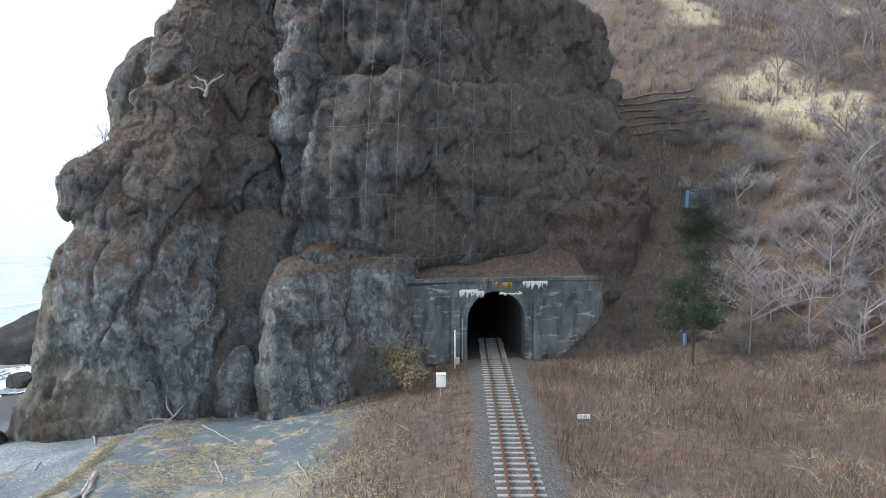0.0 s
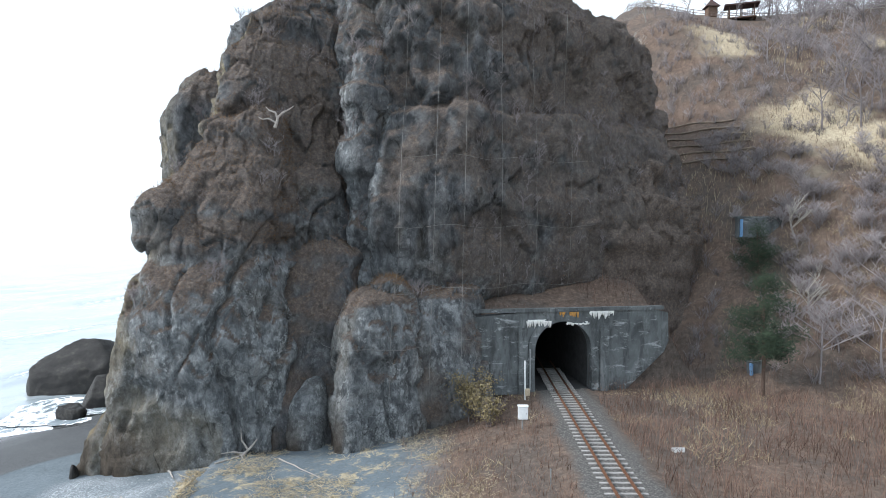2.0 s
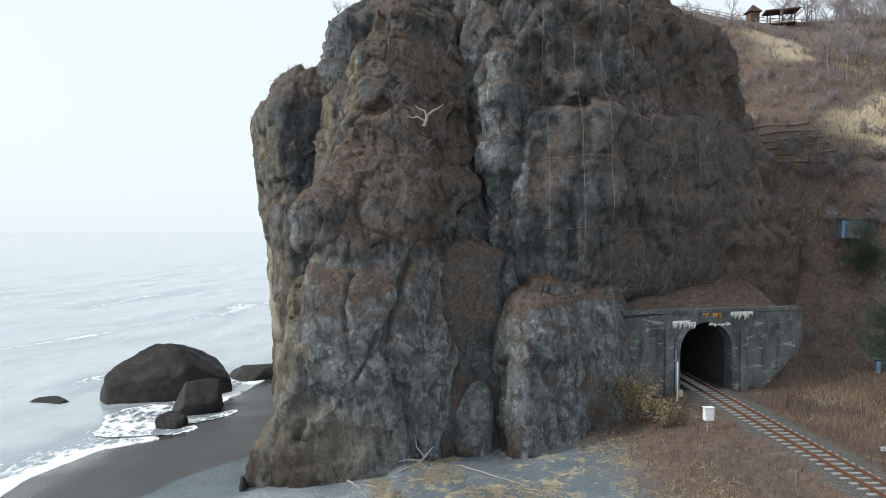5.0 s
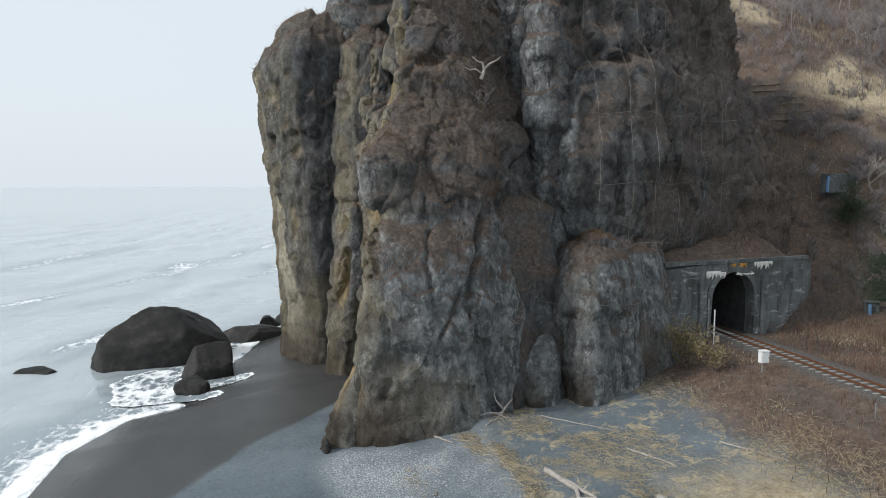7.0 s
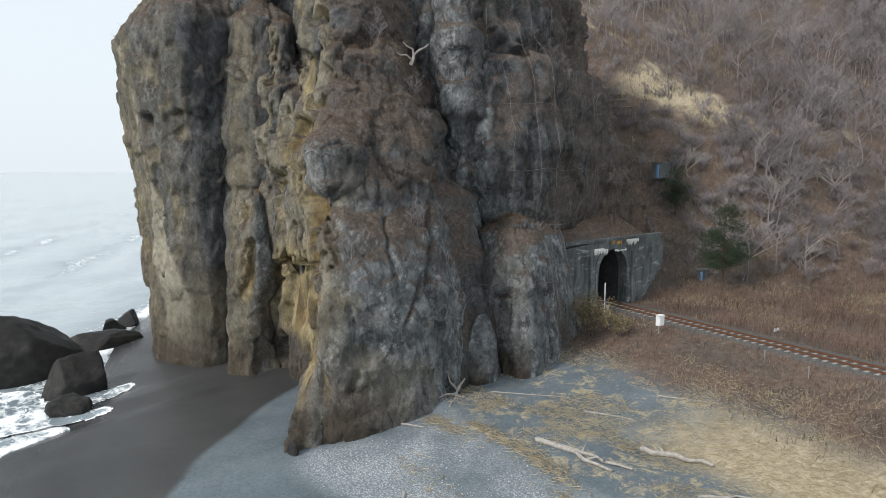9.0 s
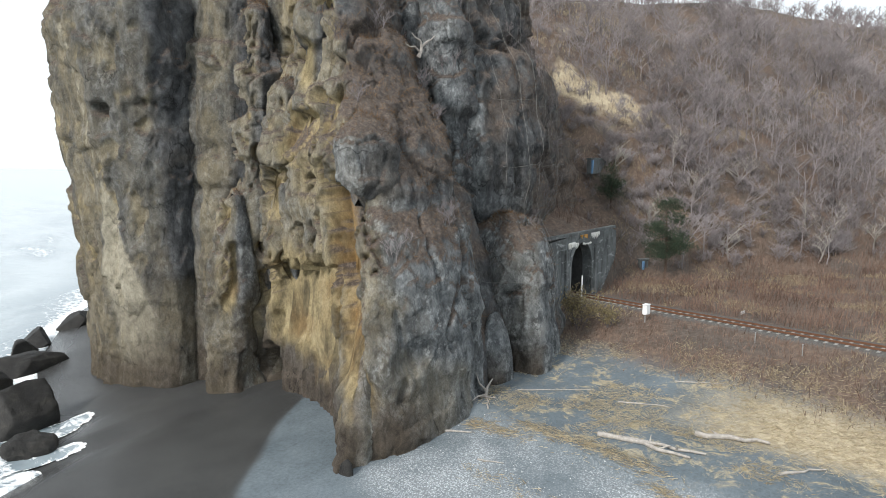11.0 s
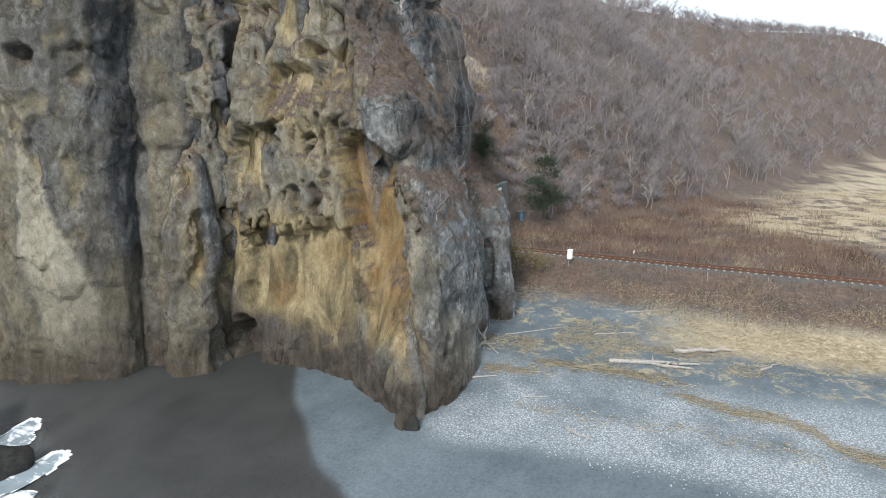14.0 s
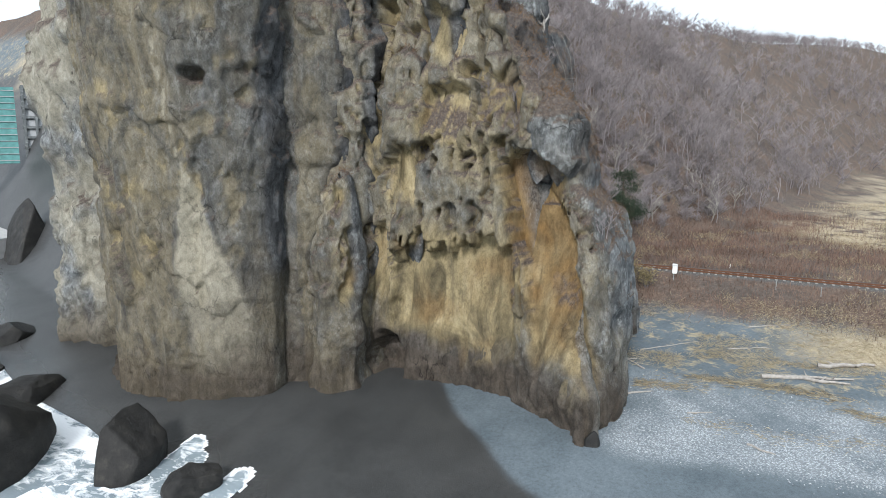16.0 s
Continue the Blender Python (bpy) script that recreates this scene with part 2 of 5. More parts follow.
def sand_material():
    n = Nodes("beach_and_soil", 0.8)
    g = n.noise(14.0, 8, 0.7)
    b = n.noise(0.25, 6, 0.6)
    sand = n.ramp(b, (0.3, (0.088, 0.110, 0.124)), (0.7, (0.145, 0.172, 0.19)))
    wet = n.ramp(b, (0.3, (0.040, 0.041, 0.041)), (0.7, (0.064, 0.065, 0.064)))
    c = n.mix(n.attr("wet"), sand, wet)
    peb = n.ramp(n.cells(9.0), (0.0, (0.66, 0.69, 0.71)), (0.28, (0.36, 0.39, 0.41)), (0.6, (0.20, 0.22, 0.23)))
    c = n.mix(n.attr("shingle"), c, peb)
    straw = n.ramp(n.noise(3.5, 9, 0.8, (1, 1, 1), 1.5), (0.3, (0.17, 0.145, 0.095)), (0.55, (0.38, 0.33, 0.225)), (0.75, (0.58, 0.52, 0.38)))
    sm = n.math("MULTIPLY", n.attr("straw"), n.ramp(n.noise(0.9, 9, 0.75, (1, 1, 1), 0.6), (0.51, 0.0), (0.61, 1.0)))
    c = n.mix(sm, c, straw)
    brush = n.ramp(n.noise(2.2, 9, 0.8), (0.3, (0.055, 0.042, 0.034)), (0.55, (0.138, 0.110, 0.090)), (0.75, (0.27, 0.22, 0.172)))
    red = n.ramp(n.noise(0.16, 7, 0.7, (1, 1, 1), 0.8), (0.42, (0.78, 0.80, 0.82)), (0.58, (1.06, 0.96, 0.90)))
    c = n.mix(n.attr("brush"), c, n.mix(1.0, brush, red, "MULTIPLY"))
    gold = n.ramp(n.noise(1.6, 9, 0.8), (0.3, (0.25, 0.20, 0.135)), (0.7, (0.57, 0.49, 0.34)))
    c = n.mix(n.attr("gold"), c, gold)
    ball = n.ramp(n.cells(9.0), (0.0, (0.20, 0.19, 0.175)), (0.6, (0.075, 0.072, 0.068)))
    c = n.mix(n.attr("ballast"), c, ball)
    fleck = n.ramp(n.noise(5.0, 9, 0.85), (0.34, 0.68), (0.5, 1.0), (0.68, 1.3))
    c = n.mix(1.0, c, fleck, "MULTIPLY")
    n.bump(n.math("ADD", g, n.math("MULTIPLY", n.cells(6.5), n.attr("shingle"))), 0.5, 0.05)
    r = n.math("SUBTRACT", n.math("SUBTRACT", 0.9, n.math("MULTIPLY", n.attr("wet"), 0.45)), n.math("MULTIPLY", n.attr("film"), 0.3))
    return n.done(c, r)


GROUND = sand_material()


def sea_material():
    n = Nodes("sea_water", 0.12)
    n.bsdf.inputs["Specular IOR Level"].default_value = 0.5
    foam = n.attr("foam")
    web = n.math("SUBTRACT", 0.5, n.math("MULTIPLY", n.cells(0.9, (1, 0.6, 1), "DISTANCE_TO_EDGE"), 0.9))
    lace = n.math("ADD", n.math("MULTIPLY", n.noise(1.3, 10, 0.75, (1, 0.6, 1), 1.2), 0.7), n.math("MULTIPLY", web, 0.35))
    f = n.ramp(n.math("ADD", n.math("SUBTRACT", lace, 0.5), n.math("SUBTRACT", foam, 0.02)), (0.40, 0.0), (0.52, 1.0))
    deep = n.mix(n.math("MINIMUM", n.math("MULTIPLY", foam, 1.8), 1.0), (0.40, 0.45, 0.47), (0.20, 0.25, 0.28))
    c = n.mix(f, deep, (0.9, 0.92, 0.93))
    waves = n.math("ADD", n.noise(0.35, 6, 0.6, (1, 0.4, 1), 0.4), n.math("MULTIPLY", n.noise(2.5, 5, 0.6, (1, 0.5, 1)), 0.25))
    n.bump(waves, 0.35, 0.4)
    return n.done(c, n.math("ADD", 0.15, n.math("MULTIPLY", f, 0.7)))


SEA = sea_material()

# ---- ground ----
RAIL_Z = 1.75
HILL_X = (-400, -60, 0, 13, 20, 30, 40, 50, 76, 120, 200, 400, 900)
HILL_Y = (60, 60, 60, 54, 49.5, 43, 37.5, 33, 25, 15, 0, -75, -260)


def shore_x(y):
    """x of the water's edge."""
    return np.interp(y, (-300, -20, 30, 50, 56, 58.5, 61, 64.5, 68, 74, 84, 100, 130, 170, 220, 300, 600, 2000), (-40, -46, -48, -48, -45.5, -41.6, -43, -38.8, -40.5, -38.5, -36.5, -30, -12, 2, 14, 36, 150, 1500))


def portal_xy(x, y):
    """Across and behind the face of the tunnel portal."""
    c, k = math.cos(radians(9)), math.sin(radians(9))
    u, v = x - 4.2, y - 50.55
    return u * c + v * k, -u * k + v * c


def hill_run(x, y):
    """Horizontal run up the hillside from its foot."""
    inland = (y - np.interp(x, HILL_X, HILL_Y)) * 0.87
    return np.minimum(inland, np.where(y > 56, (x - shore_x(y) - np.interp(y, (60, 82, 100, 130), (24, 22, 9, 5))) * 1.5, inland))


def ground_z(x, y):
    p = np.stack([x, y, x * 0], 1)
    d = x - shore_x(y)
    z = np.interp(d, (-400, -40, 0, 8, 18, 28, 38, 42, 48, 50.5, 200), (-14, -7.5, -4.1, -2.95, -2.25, -1.3, -0.55, -0.1, 1.35, 1.5, 1.5))
    z = z + 0.22 * fbm(p * 0.16, 4, 5) * step(20, 30, d)
    z = z + 0.45 * step(27.3, 27.8, d + 0.8 * fbm(p * 0.2, 3, 6)) * (1 - step(29, 35, d)) * (y < 43)
    # track bed
    dx = np.abs(x - track_x(y))
    z = np.where(d > 36, z + (RAIL_Z - 0.045 - z) * (1 - step(1.5, 3.4, dx)), z)
    # hillside
    up = hill_run(x, y)
    rough = fbm(p * 0.06, 4, 9)
    top = 50 + 8 * step(60, 150, x) + 8 * step(120, 320, x) * step(20, 110, up)
    hill = np.interp(up, (0, 4, 22, 45, 66, 74, 400), (0, 1.6, 18.5, 36, 48.5, 49.5, 56)) * top / 50
    hill = hill + 24 * step(280, 640, x) * step(30, 80, up)
    hill = hill + 6 * step(30, 50, up) * step(48, 24, x) * step(4, 14, x) * (y > 60)
    hill = hill + rough * 2.2 * step(3, 14, up) * (1 - 0.6 * step(55, 66, up))
    lx, ly = portal_xy(x, y)
    beside = step(7.0, 11.5, np.abs(lx - 0.8))
    z = z + hill * np.maximum(beside, step(8, 16, ly))
    shelf = 7.55 + 0.45 * np.clip(ly - 0.8, 0, None) + 0.5 * fbm(p * 0.3, 3, 12)
    cut = step(0.40, 0.75, ly) * (1 - beside)
    z = np.where(ly < 16, np.maximum(z, z * (1 - cut) + shelf * cut), z)
    return z


def reed_field(x, y, up):
    """Share of tall pale reeds on the flat behind the railway."""
    return step(20, 34, x - track_x(y) + 0.6 * (22 - y)) * (1 - step(-14, 2, up)) * (1 - step(22, 34, y))


def track_x(y):
    """Centre line of the railway."""
    return 4.05 - 0.030 * (50 - y)


def axis(lo, hi, fine_lo, fine_hi, fine, grow=1.10):
    mid = list(np.arange(fine_lo, fine_hi, fine))
    a, s = [fine_lo], fine
    while a[-1] > lo:
        s *= grow
        a.append(a[-1] - s)
    b, s = [mid[-1]], fine
    while b[-1] < hi:
        s *= grow
        b.append(b[-1] + s)
    return np.array(a[:0:-1] + mid + b[1:])


def grid_faces(nx, ny):
    i = np.arange(nx * ny).reshape(ny, nx)
    return np.stack([i[:-1, :-1], i[:-1, 1:], i[1:, 1:], i[1:, :-1]], -1).reshape(-1, 4)


def build_ground():
    gx = axis(-500, 1500, -50, 60, 0.4)
    gy = axis(-600, 1500, 8, 100, 0.42)
    X, Y = np.meshgrid(gx, gy)
    x, y = X.ravel(), Y.ravel()
    z = ground_z(x, y)
    p = np.stack([x, y, z], 1)
    d = x - shore_x(y)
    n1 = fbm(p * 0.12, 4, 21)
    n2 = fbm(p * 0.45, 4, 22)
    up = hill_run(x, y)
    wet = 1 - step(-0.3, 0.5, d + 1.6 * n1 - np.interp(y, (10, 30, 40, 46, 52.5, 58, 70), (3, 5, 9.8, 13.5, 19.5, 24, 30)))
    band = step(17.5, 19.5, d + 2 * n1) * (1 - step(26.5, 28.5, d + n1)) * (1 - step(41, 43, y))
    shingle = band * np.clip(0.9 + 1.0 * n2 - 0.3 * step(21, 24, d), 0, 1)
    straw = step(27.5, 29.5, d + 1.0 * n1) * (1 - 0.8 * step(39, 42, y) * (x < -13))
    brush = step(39.5, 43.5, d + 3.5 * n1)
    gold = step(0.1, 0.45, n1) * step(12, 26, up) * step(27, 36, x) * (1 - step(50, 64, x)) + step(33, 36, d) * (1 - step(39, 43, d)) * (1 - step(26, 35, y))
    dx = np.abs(x - track_x(y))
    field = reed_field(x + 5 * n1, y + 8 * n1, up + 6 * n1) * step(-0.35, 0.1, n2)
    ballast = (1 - step(1.6, 2.3, dx + 0.6 * n2)) * (y < 51)
    film = (1 - step(1.0, 5.5, d + 2.5 * n1)) * (d > -6)
    attrs = dict(film=film, wet=wet, shingle=shingle, straw=straw, brush=brush, gold=np.clip(gold + field, 0, 1), ballast=ballast)
    faces = grid_faces(len(gx), len(gy))
    mid = p[faces].mean(1)
    lx, ly = portal_xy(mid[:, 0], mid[:, 1])
    faces = faces[~((np.abs(lx) < 2.45) & (ly > -0.15) & (ly < 1.5))]
    me = mesh_of("ground", p, faces, True, (GROUND,), attrs)
    ob = new("ground", me)
    tagged(ob, "dark sand beach, dry grass flat and brown hillside", "ground", kind="structure")


build_ground()


def build_sea():
    gx = axis(-4500, 700, -75, -24, 0.5, 1.12)
    gy = axis(-4500, 4500, 20, 110, 0.5, 1.12)
    X, Y = np.meshgrid(gx, gy)
    x, y = X.ravel(), Y.ravel()
    p = np.stack([x, y, x * 0], 1)
    d = shore_x(y) - x
    warp = 5 * fbm(p * 0.05, 3, 41)
    edge = 1 - step(1, 15, d + warp)
    lines = 0.0
    for off, wid, s in ((16, 3.0, 1), (30, 3.5, 2), (52, 3.5, 3), (95, 4, 4)):
        gate = step(-0.1, 0.35, vnoise(p * np.array((0.02, 0.035, 1)) + 9.0 * s, 50 + s))
        lines = lines + np.exp(-((d - off - warp * 1.6) / wid) ** 2) * gate * 0.6
    lip = np.exp(-((d - 0.3) / 0.6) ** 2) * 0.2
    foam = np.clip(edge * 0.48 + lines * 0.85 + lip, 0, 0.75)
    swell = 0.30 * np.sin(d * 0.28 + warp) * step(4, 25, d) * (1 - step(300, 900, d))
    z = -4.0 + swell + 0.12 * fbm(p * 0.5, 3, 44) * step(2, 8, d)
    p[:, 2] = z
    me = mesh_of("sea", p, grid_faces(len(gx), len(gy)), True, (SEA,), dict(foam=foam))
    tagged(new("water", me), "pale grey sea with white foam along the beach", "sea", kind="structure")


build_sea()


# ---- the cliff ----
def closed_curve(pts, n):
    """n points at even steps on a smooth closed curve through pts."""
    pts = np.array(pts, float)
    turn = np.sum(pts[:, 0] * np.roll(pts[:, 1], -1) - np.roll(pts[:, 0], -1) * pts[:, 1])
    if turn < 0:
        pts = pts[::-1]
    k = len(pts)
    u = np.linspace(0, k, 40 * k, endpoint=False)
    i = u.astype(int)
    f = (u - i)[:, None]
    a, b, c, d = (pts[(i + o) % k] for o in (-1, 0, 1, 2))
    q = 0.5 * (2 * b + (c - a) * f + (2 * a - 5 * b + 4 * c - d) * f ** 2 + (3 * b - a - 3 * c + d) * f ** 3)
    s = np.concatenate([[0], np.cumsum(np.linalg.norm(np.diff(np.vstack([q, q[:1]]), axis=0), axis=1))])
    w = np.linspace(0, s[-1], n, endpoint=False)
    qq = np.vstack([q, q[:1]])
    return np.stack([np.interp(w, s, qq[:, 0]), np.interp(w, s, qq[:, 1])], 1), s[-1]


def ring_normals(p, rows, cols):
    g = p.reshape(rows, cols, 3)
    ds = np.roll(g, -1, 1) - np.roll(g, 1, 1)
    dz = np.gradient(g, axis=0)
    nn = np.cross(ds, dz)
    nn /= np.linalg.norm(nn, axis=2, keepdims=True) + 1e-9
    return nn.reshape(-1, 3)


# hollows worn into the rock: centre and half-axes
VOIDS = [
    ((-26.0, 58.4, -1.0), (3.0, 1.5, 2.3)),
    ((-26.9, 54.0, 3.2), (1.9, 3.3, 3.6)),
    ((-25.4, 52.0, 21.0), (2.2, 0.32, 6.0)),
    ((-33.6, 67.2, 18.7), (1.3, 0.75, 0.5)),
    ((-9.0, 43.6, 4.6), (1.3, 1.2, 1.1)),
    ((-25.6, 41.6, 3.6), (1.9, 1.1, 1.5)),
]

# weathered hollows under a ragged lip of harder skin on the seaward wall:
# y from, y to, height of the lip, length of its drips, depth, fall to the foot, slant, arch, rusty
SHELVES = [
    (48.6, 58.4, 8.9, 1.9, 1.5, 8.5, 0.05, 0.10, 0),
    (45.9, 50.6, 14.4, 0.5, 2.3, 13.0, 0.25, 0.40, 1),
    (52.5, 55.9, 18.9, 0.9, 1.15, 4.0, 0.0, 0.25, 0),
    (48.3, 51.7, 19.4, 0.9, 1.0, 3.2, 0.0, 0.25, 0),
    (55.9, 58.4, 14.6, 1.3, 0.9, 4.2, 0.0, 0.2, 0),
    (58.4, 60.3, 17.0, 1.0, 0.9, 3.6, 0.0, 0.3, 0),
    (58.2, 60.2, 9.6, 1.2, 0.9, 6.0, 0.0, 0.3, 0),
    (53.2, 56.2, 23.5, 1.0, 0.8, 3.0, 0.0, 0.3, 0),
]


def recess(p, nn):
    """Depth to which the hollows are worn back, and the share that is rusty."""
    out, rusty = np.zeros(len(p)), np.zeros(len(p))
    face = step(0.05, 0.4, -nn[:, 0]) * (p[:, 0] < -20)
    wob = 0.5 * fbm(p * np.array((0.4, 0.9, 0.7)), 3, 101)
    y, z = p[:, 1] + wob, p[:, 2]
    flat = np.stack([y * 0 + 3.3, p[:, 1], z * 0.25], 1)
    drips = 0.65 * np.abs(vnoise(flat * np.array((1, 0.95, 1)), 102)) + 0.35 * np.abs(vnoise(flat * np.array((1, 2.6, 1)), 103))
    for y0, y1, lip, drip, depth, fall, slant, arch, rust in SHELVES:
        u = (y + slant * (lip - z) - y0) / (y1 - y0)
        edge = lip - arch * (y1 - y0) * (2 * u - 1) ** 2 - drip * (2.2 * drips - 0.3)
        r = step(0.0, 0.10, u) * step(1.0, 0.90, u) * step(0.0, 0.28, edge - z) * np.clip(1 - (edge - z) / fall, 0, 1) ** 0.8 * face
        out = np.maximum(out, depth * r)
        rusty = np.maximum(rusty, r * rust)
    return out, rusty


def carve(p, nn):
    """Push points that lie in a hollow back to its far side."""
    for c, r in VOIDS:
        r = np.array(r)
        wob = 1 + 0.16 * fbm((p - np.array(c)) * 0.9, 2, 91)
        a = (p - np.array(c)) / r / wob[:, None]
        b = -nn / r
        inside = (a * a).sum(1) < 1
        A, B, C = (b * b).sum(1), (a * b).sum(1), (a * a).sum(1) - 1
        t = (-B + np.sqrt(np.maximum(B * B - A * C, 0))) / A
        t = np.where(inside, np.minimum(t, 3.2), 0)
        p = p - nn * t[:, None]
    return p


# open joints down the landward faces: (x, z) from top to foot, half-width, depth
JOINTS = [
    ((-19.4, 12.2, -20.0, 9.5, -20.8, 7.0, -20.3, 5.4, -19.3, 3.2, -18.7, -0.5), 0.26, 0.75),
    ((-23.0, 11.6, -23.4, 9.5, -23.2, 8.0), 0.14, 0.35),
    ((-26.0, 6.0, -25.7, 3.5, -26.2, 1.0), 0.22, 0.4),
    ((-21.4, 7.5, -22.6, 5.0, -22.2, 3.2), 0.12, 0.3),
    ((-17.6, 12.0, -17.9, 8.0, -17.4, 5.0, -17.8, 2.0), 0.2, 0.5),
    ((-4.2, 18.0, -4.6, 14.0, -4.0, 11.0), 0.2, 0.4),
    ((-7.0, 17.0, -6.6, 14.0, -7.2, 11.0), 0.15, 0.35),
    ((-9.0, 8.0, -8.6, 5.5, -9.2, 2.5, -8.8, 0.0), 0.16, 0.35),
]


def grooves(p, nn):
    out = np.zeros(len(p))
    q = p[:, [0, 2]] + 0.25 * np.stack([vnoise(p * 0.9, 95), vnoise(p * 0.9, 96)], 1)
    for path, wide, depth in JOINTS:
        pts = np.array(path).reshape(-1, 2)
        best = np.full(len(p), 9.0)
        for a, b in zip(pts, pts[1:]):
            ab = b - a
            t = np.clip(((q - a) @ ab) / (ab @ ab), 0, 1)
            best = np.minimum(best, np.linalg.norm(q - a - t[:, None] * ab, axis=1))
        out = out + depth * np.exp(-(best / wide) ** 2) * step(0.1, 0.5, -nn[:, 1]) * (p[:, 1] < 53)
    return out


def rock_mass(name, parent, plan, centre, levels, tilt=(0, 0), amp=0.7, flute=0.35, seed=1, cell=0.2, bumps=(), tafoni=0.0, ochre=0.0, label="", turf=1.0, pale=0.7, soil=0.0, beds=0.35, soil_from=-99.0, buff=0.28, glare=0.0):
    """A weathered block of rock: a plan curve, scaled and shifted level by level (z, sx, sy, dx, dy), then worn."""
    _, length = closed_curve(plan, 100)
    cols = max(24, int(length / cell))
    ring, _ = closed_curve(plan, cols)
    lv = np.array(levels, float)
    c = np.array(centre, float)
    r0 = np.linalg.norm(ring - c, axis=1).mean()
    run = np.concatenate([[0], np.cumsum(np.hypot(np.diff(lv[:, 0]), r0 * np.diff(lv[:, 1:3].mean(1))))])
    rows = max(8, int(run[-1] / cell))
    w = np.linspace(0, run[-1], rows)
    q = [np.interp(w, run, lv[:, k]) for k in range(5)]
    ker = np.ones(7) / 7
    q = [np.convolve(np.pad(v, 3, mode="edge"), ker, "valid") for v in q]
    z, sx, sy, dx, dy = (v[:, None] for v in q)
    X = c[0] + (ring[None, :, 0] - c[0]) * sx + dx
    Y = c[1] + (ring[None, :, 1] - c[1]) * sy + dy
    lift = step(min(lv[0, 0] + 6, lv[-1, 0] - 1), lv[-1, 0], z)
    Z = z + (tilt[0] * (X - c[0]) + tilt[1] * (Y - c[1])) * lift
    p = np.stack([X, Y, Z], 2).reshape(-1, 3)
    nn = ring_normals(p, rows, cols)
    side = 1 - np.abs(nn[:, 2]) ** 2
    st = np.array((1, 1, 0.55))
    front = step(0.3, 0.7, -nn[:, 1]) * step(13.5, 11.5, p[:, 2])
    d = amp * fbm(p * 0.22 * st, 3, seed) + 0.22 * amp * (1 - 0.5 * front) * fbm(p * 0.7 * st, 4, seed + 7, True)
    d = d + flute * (1 - 0.75 * front) * fbm(p * np.array((0.75, 0.75, 0.10)), 3, seed + 3, True) * side
    warp0 = p + 1.2 * np.stack([vnoise(p * 0.4, 81), vnoise(p * 0.4, 82), vnoise(p * 0.4, 83)], 1)
    o1, j1 = blocks(warp0 * np.array((0.30, 0.30, 0.20)), seed + 11)
    o2, j2 = blocks(p * np.array((0.85, 0.85, 0.55)) + 0.12 * warp0, seed + 12)
    hard = 1 - 0.5 * np.exp(-((p[:, 1] - 53.5) / 4.0) ** 4) * (p[:, 2] < 8) * (nn[:, 0] < -0.3) - 0.4 * tafoni * step(0.2, 0.6, -nn[:, 0])
    d = d + hard * amp * ((1.15 - 0.75 * front) * o1 + (0.42 - 0.2 * front) * o2 - (0.28 - 0.2 * front) * j1 - (0.12 - 0.09 * front) * j2)
    # soft beds worn back between harder ones
    bed = vnoise(np.stack([p[:, 0] * 0.08, p[:, 1] * 0.08, p[:, 2] * 0.55 + 0.06 * p[:, 0]], 1), seed + 14)
    d = d + beds * amp * (1 + 1.6 * step(11, 13, p[:, 2])) * np.where(bed > 0, np.sqrt(np.abs(bed)), -np.sqrt(np.abs(bed))) * side
    d = d - grooves(p, nn)
    for bx, by, bz, rx, ry, rz, depth in bumps:
        e = ((p[:, 0] - bx) / rx) ** 2 + ((p[:, 1] - by) / ry) ** 2 + ((p[:, 2] - bz) / rz) ** 2
        d = d + depth * np.exp(-e ** 2)
    hollow, rusty = recess(p, nn)
    pit = np.zeros(len(p))
    if tafoni:
        sea = step(0.25, 0.6, -nn[:, 0]) * np.where(p[:, 1] < 58, step(7.6, 9.2, p[:, 2]), step(3, 7, p[:, 2])) * (1 - step(0.0, 0.3, hollow))
        patch = step(-0.35, 0.05, fbm(p * 0.13, 3, seed + 61))
        warp = p + 0.5 * np.stack([vnoise(p * 1.1, 70), vnoise(p * 1.1, 71), vnoise(p * 1.1, 72)], 1)
        t1, t2 = worley(warp * np.array((0.62, 0.62, 0.34)), seed + 62)
        pit = (1 - step(0.30, 0.39, t1)) * sea * patch
        u1, _ = worley(warp * np.array((1.5, 1.5, 0.85)), seed + 63)
        small = (1 - step(0.26, 0.37, u1)) * sea * step(-0.2, 0.15, fbm(p * 0.2, 3, seed + 64))
        d = d - 1.5 * tafoni * pit - 0.85 * tafoni * small
        pit = np.maximum(pit, 0.6 * small)
    dig = np.clip(hollow / 0.5, 0, 1)
    d = d * (1 - 0.75 * dig) - hollow
    p = carve(p + nn * d[:, None], nn)
    n2 = ring_normals(p, rows, cols)
    soft = fbm(p * 0.35, 4, seed + 80)
    veg = np.maximum(step(0.34, 0.62, n2[:, 2] + 0.35 * soft) * step(2.5, 5, p[:, 2]) * turf, soil * (1 - 0.9 * (soil_from == 12.6) * step(18, 16.5, p[:, 2]) * step(0.1, -0.5, np.sin((p[:, 2] + 0.12 * p[:, 0] - 11.2) * 2.5) + soft)) * step(-0.4, 0.2, soft + 0.4 * n2[:, 2] + (0.06 * np.clip(p[:, 0] - 0.5, -7, 8) if soil_from < -50 else 0.12)) * step(soil_from, soil_from + 1.5, p[:, 2] + 1.5 * soft) * step(0.75, 0.45, -nn[:, 0]))
    seaward = step(0.2, 0.7, -nn[:, 0] + 0.25 * soft)
    low = step(9.5, 7.0, p[:, 2] + 1.5 * soft) if tafoni else 0.6
